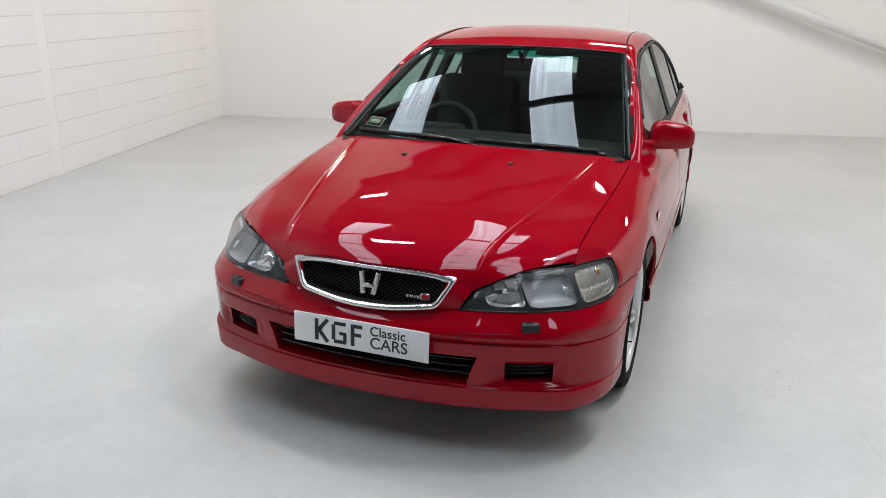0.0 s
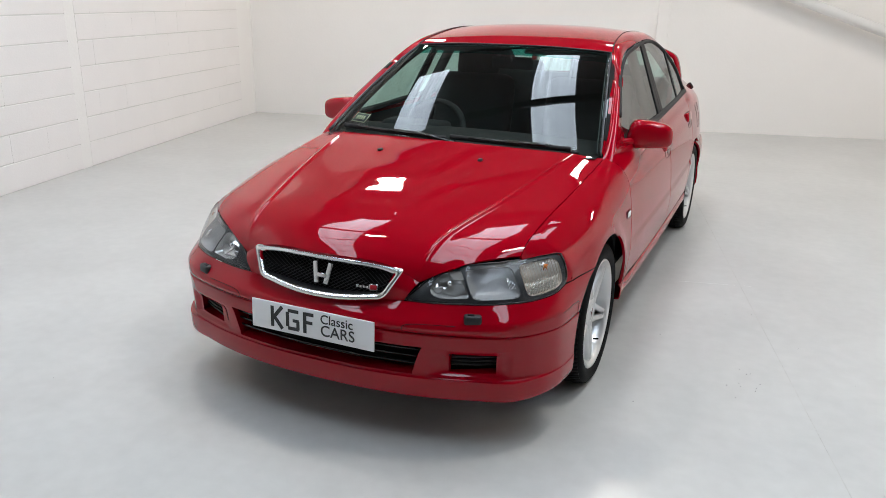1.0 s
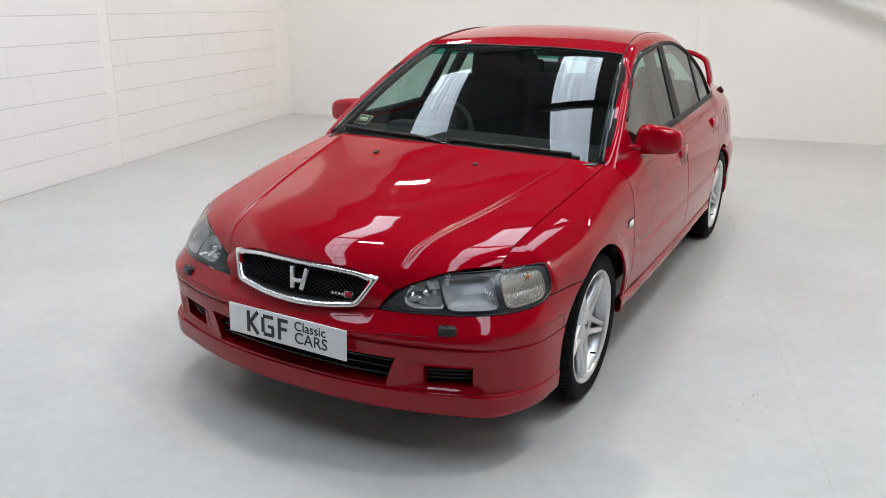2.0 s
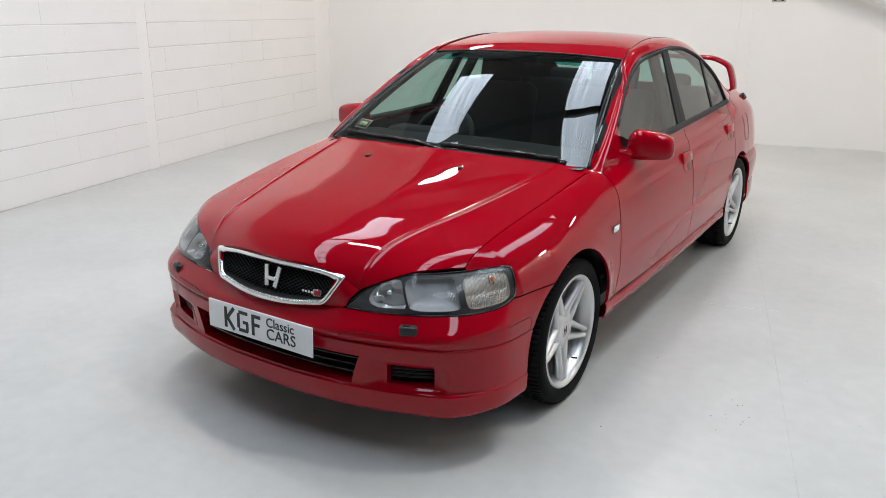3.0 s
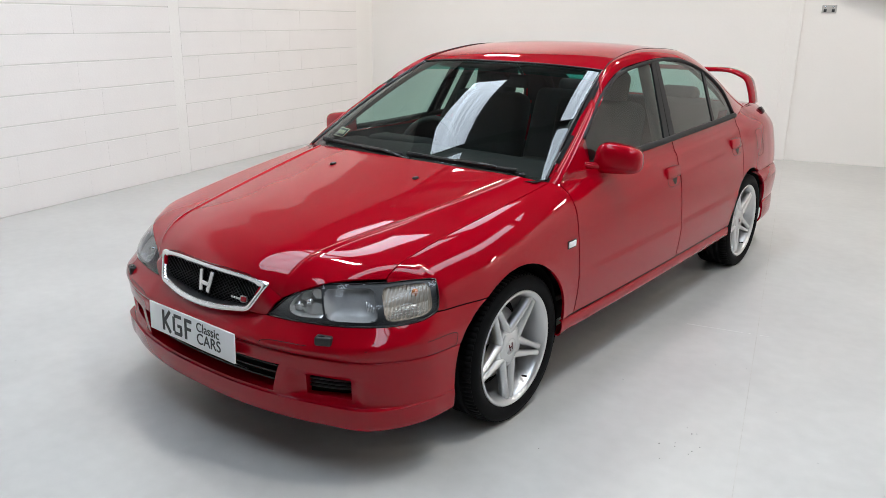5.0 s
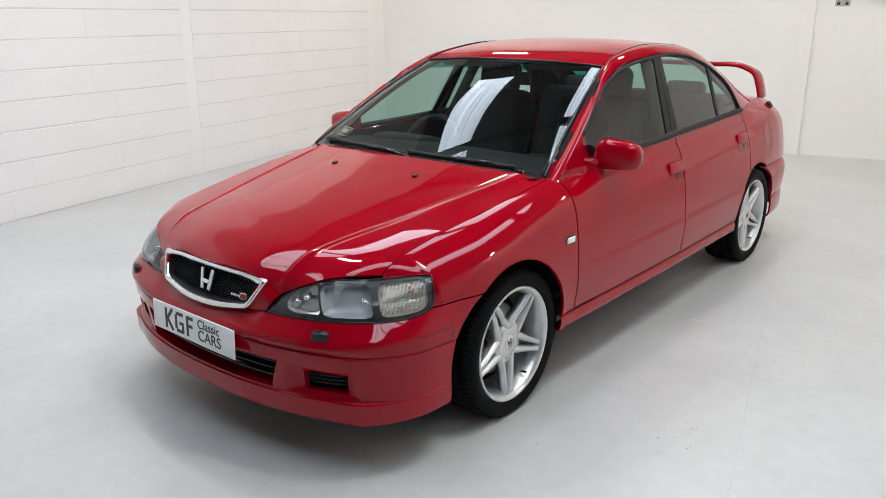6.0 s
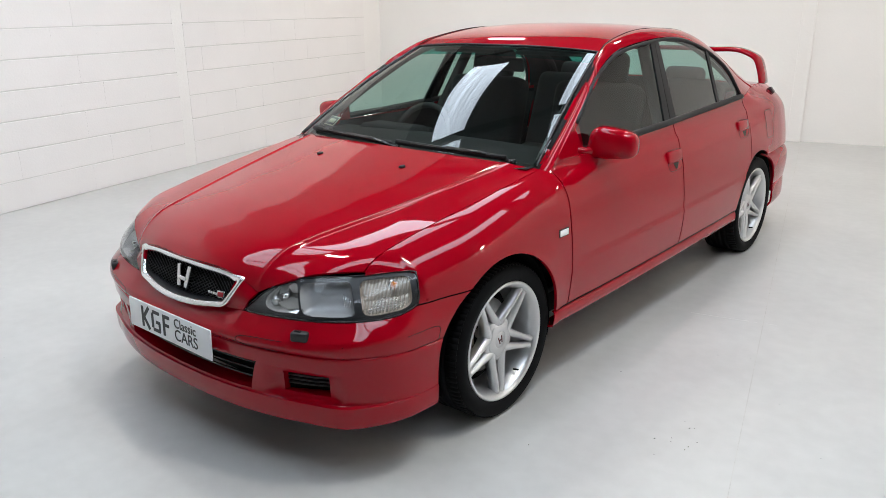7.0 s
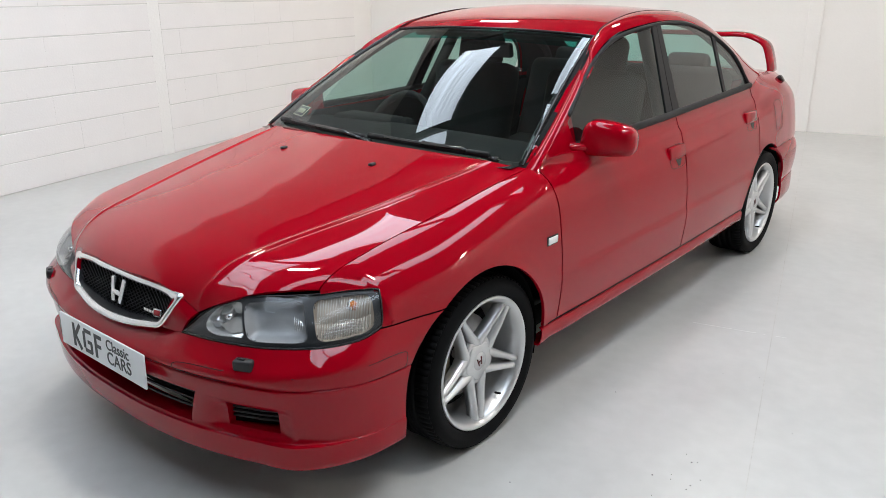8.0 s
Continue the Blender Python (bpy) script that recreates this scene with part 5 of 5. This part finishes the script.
part("fuel_flap", tube(loop, 0.0010, 5, closed=True), TAIL_SHADE_RED, car, "shut line of the fuel flap")

# ---- interior ----
inside = empty("interior")
inside.parent = car
rows = []
for t in np.linspace(0, 1, 16):
    rows.append([(0.70 * w, -1.02 + 0.42 * t + 0.05 * w * w, 0.885 + 0.045 * math.sin(t * 2.6) - 0.25 * max(0, t - 0.8) * 3 - 0.02 * w * w) for w in np.linspace(-1, 1, 25)])
sheet("dashboard", rows, DASH, inside, hem=0.02, gap=0, label="dark grey dashboard")
part("instrument_hood", block(0.36, 0.16, 0.06, pose(-0.36, -0.66, 0.910), 0.03, 3), DASH, inside)
wheel_m = pose(-0.36, -0.46, 0.845, 60, 0, 0)
ring = [wheel_m @ Vector((0.185 * math.cos(k * math.tau / 40), 0.185 * math.sin(k * math.tau / 40), 0)) for k in range(40)]
sw = part("steering_wheel", tube(ring, 0.016, 8, closed=True), SEATCLOTH, car, "black steering wheel")
part("steering_boss", block(0.16, 0.12, 0.05, wheel_m, 0.02, 3), DASH, sw)
for a in (0, 180, 270):
    part("steering_spoke", tube([wheel_m @ Vector((0.05 * math.cos(radians(a)), 0.05 * math.sin(radians(a)), 0)), wheel_m @ Vector((0.18 * math.cos(radians(a)), 0.18 * math.sin(radians(a)), 0))], 0.012, 6), GLOSSBLACK, sw)
for x in (-0.36, 0.36):
    st = empty("front_seat")
    st.parent = car
    part("seat_base", block(0.50, 0.52, 0.16, pose(x, -0.18, 0.50, 8, 0, 0), 0.05, 3), SEATCLOTH, st)
    part("seat_back", block(0.50, 0.16, 0.62, pose(x, 0.11, 0.82, -14, 0, 0), 0.06, 3), SEATCLOTH, st)
    part("headrest", block(0.27, 0.10, 0.19, pose(x, 0.21, 1.185, -12, 0, 0), 0.045, 3), SEATCLOTH, st)
rs = empty("rear_seat")
rs.parent = car
part("bench", block(1.30, 0.48, 0.18, pose(0, 0.80, 0.50, 6, 0, 0), 0.06, 3), SEATCLOTH, rs)
part("bench_back", block(1.30, 0.16, 0.60, pose(0, 1.10, 0.78, -20, 0, 0), 0.06, 3), SEATCLOTH, rs)
for x in (-0.38, 0.38):
    part("headrest", block(0.25, 0.10, 0.12, pose(x, 1.22, 1.08, -15, 0, 0), 0.04, 3), SEATCLOTH, rs)
part("parcel_shelf", block(1.25, 0.45, 0.03, pose(0, 1.45, 1.0), 0.01), SEATCLOTH, inside)
part("carpet", block(1.44, 2.6, 0.03, pose(0, 0.2, 0.34)), SEATCLOTH, inside)
rows = []
for t in np.linspace(0.40, 0.76, 24):
    e = ditch(t)
    rows.append([(e[0] * w * 1.12, e[1] + (-0.06 * (1 - abs(w) ** 2.2) * max(0, 1 - (t - 0.385) / 0.10)), e[2] - 0.030 + 0.045 * (1 - w * w)) for w in np.linspace(-1, 1, 21)])
sheet("headlining", rows, LINING, inside, hem=0, gap=0)
for s in (1, -1):
    pts = [np.array((ditch(t) * 0.5 + frame_edge(t) * 0.5) * (s * 0.95, 1, 0.985)) for t in np.linspace(0.12, 0.97, 50)]
    part("pillar_lining", tube(pts, 0.024, 8), DASH, inside)
    pts = [(s * (green_x(0.15 + 0.25 * (z - 0.95), z) - 0.085 - 0.05 * max(0, 0.9 - z)), 0.16 + 0.25 * (z - 0.95), z) for z in np.linspace(0.90, 1.33, 12)]
    part("pillar_lining", tube(pts, 0.03, 8), LINING, inside)
    rows = [[(side_x(y, z) - 0.075, y, z) for z in np.linspace(0.36, 0.93, 8)] for y in np.linspace(-0.9, 1.2, 20)]
    sheet("door_card", rows, SEATCLOTH, inside, s, hem=0, gap=0, label="dark door lining")
for s in (1, -1):
    rows = [[(ditch(t) * (1 - v) + frame_edge(t) * v) * (0.962, 1, 0.985) for v in np.linspace(-0.1, 1, 6)] for t in np.linspace(0.16, 1, 60)]
    sheet("pillar_trim", rows, DASH, inside, s, hem=0, gap=0)
    rows = [[(shoulder(y)[0] * 0.93 - 0.01, y, z) for z in np.linspace(0.7, shoulder(y)[1] + 0.01, 4)] for y in np.linspace(1.17, 1.66, 10)]
    sheet("quarter_trim", rows, SEATCLOTH, inside, s, hem=0, gap=0)
mir = part("rear_view_mirror", block(0.24, 0.03, 0.07, pose(0, -0.19, 1.222, 12, 0, 0), 0.014, 3), DASH, car, "interior mirror")
part("mirror_stalk", tube([(0, -0.19, 1.225), (0, -0.27, 1.295)], 0.010, 6), DASH, mir)
for s in (1, -1):
    part("sun_visor", block(0.40, 0.15, 0.02, pose(s * 0.27, -0.13, 1.302, 16, 0, 0), 0.008, 2), LINING, inside)
# rear window
rl = curve3([(0.0, 1.70, 1.02), (0.3, 1.69, 1.018), (0.63, 1.65, 1.010)])
rt = rs_top
rows = [[np.array(((rl(abs(w)) * (1 - v) + rt(abs(w)) * v) * ((1 if w > 0 else -1), 1, 1))) for w in np.linspace(-1, 1, 31)] for v in np.linspace(0, 1, 12)]
g = sheet("rear_screen", rows, SIDEGLASS, car, hem=0, gap=0, label="tinted rear window")
g.visible_shadow = False
# a small notice stuck inside the screen
where = Matrix.Translation((-0.57, -0.886, 0.966)) @ Vector((-0.18, -0.58, 0.79)).to_track_quat("Z", "Y").to_matrix().to_4x4()
sticker = part("screen_sticker", block(0.098, 0.062, 0.0012, where @ pose(0, 0, -0.004), 0, 1), PALE, car, "small pale notice stuck inside the windscreen")
part("notice_field", block(0.088, 0.052, 0.0012, where @ pose(0, 0, -0.0028), 0, 1), INK, sticker)
for x in (-0.024, -0.008, 0.008, 0.024):
    part("notice_bar", block(0.012, 0.026, 0.0012, where @ pose(x, 0, -0.0016, 0, 0, 12), 0, 1), PALE, sticker)


# ---- block wall: courses of painted blocks, proud of their joints ----
COURSE, BED = 0.229, 0.007


def block_mesh(length, height=COURSE - BED):
    bm = block(0.02, length, height)
    bmesh.ops.bevel(bm, geom=[e for e in bm.edges if abs(e.verts[0].co.y - e.verts[1].co.y) > 0.01], offset=0.003, segments=1, affect="EDGES")
    me = bpy.data.meshes.new("concrete_block")
    bm.to_mesh(me)
    bm.free()
    me.materials.append(BLOCKPAINT)
    return me


lengths = {}


def lay(v0, v1, k):
    n = round(v1 - v0, 3)
    if n < 0.03:
        return
    if n not in lengths:
        lengths[n] = block_mesh(n - 0.0001)
    ob = new("concrete_block", lengths[n])
    ob.location = (LEFT - 0.01 + random.uniform(-0.0005, 0.0005), (v0 + v1) / 2, k * COURSE + COURSE / 2 + random.uniform(-0.0016, 0.0016))
    ob.rotation_euler = (random.uniform(-0.004, 0.004), 0, random.uniform(-0.002, 0.002))
    ob.parent = wall_left


for k in range(10):
    for a, b in ((-3.2, 1.73), (1.87, 5.22)):
        cuts = [a]
        x = a + (0.45 if k % 2 else 0.225)
        while x < b - 0.03:
            cuts.append(x)
            x += 0.45
        cuts.append(b)
        for p, q in zip(cuts, cuts[1:]):
            lay(p, q, k)
band = slab(LEFT - 0.02, LEFT - 0.001, 1.731, 1.869, 0, HIGH)
slab(LEFT - 0.02, LEFT - 0.001, 5.22, BACK, 0, HIGH, band)
slab(LEFT - 0.02, LEFT, FRONT, 5.22, 10 * COURSE, HIGH, band)
slab(LEFT - 0.02, LEFT - 0.001, FRONT, -3.2, 0, 10 * COURSE, band)
part("plaster_band", band, WALLPAINT, wall_left, "", False)

# ---- fittings on the back wall ----
pipe = part("pipe", tube([(1.6, BACK - 0.16, 2.02), (3.4, BACK - 0.16, 1.395), (5.7, BACK - 0.16, 0.60)], 0.062, 20), WHITESTEEL, None)
pipe.matrix_basis = ROOM
tagged(pipe, "white painted sloping rail along the back wall", "rail", kind="structure")
sock = tagged(empty("wall_socket", ROOM @ pose(1.575, BACK - 0.004, 1.683)), "brushed metal double socket on the back wall", "socket")
part("face_plate", block(0.148, 0.012, 0.087, None, 0.004, 2), PLATEMETAL, sock)
for x in (-0.04, 0.04):
    part("switch", block(0.022, 0.008, 0.02, pose(x, -0.008, 0.022), 0.002), CHROME, sock)
    part("outlet", block(0.03, 0.004, 0.03, pose(x, -0.006, -0.015), 0.002), LAMPGREY, sock)

# ---- a broken pale line on the floor ----
bm = bmesh.new()
for a, b in ((0.985, 1.09), (1.093, 1.18), (1.186, 1.262), (1.29, 1.30), (1.345, 1.39)):
    slab(a, b, -0.154, -0.1515, 0.0001, 0.0009, bm)
line = part("floor_line", bm, PALELINE, None, "", False)
line.matrix_basis = ROOM
tagged(line, "broken thin pale line on the painted floor", "floor line", kind="structure")

# ---- grit on the floor ----
bm = bmesh.new()
rnd = random.Random(7)
for k in range(34):
    u, v = (rnd.gauss(1.13, 0.10), rnd.gauss(-1.48, 0.11)) if k < 9 else (rnd.gauss(1.3, 0.6), rnd.gauss(-1.3, 0.7)) if k < 20 else (rnd.uniform(-3, 4), rnd.uniform(-3.5, 3))
    size = rnd.uniform(0.0018, 0.0036) if k < 9 else rnd.uniform(0.0008, 0.0022)
    block(size * rnd.uniform(0.6, 1.8), size, 0.0015, pose(u, v, 0.0007, 0, 0, rnd.uniform(0, 180)), 0, 1, bm)
grit = part("floor_grit", bm, FRAMEBLACK, None, "", False)
grit.matrix_basis = ROOM
tagged(grit, "scattered dark grit on the painted floor", "grit", kind="stuff")
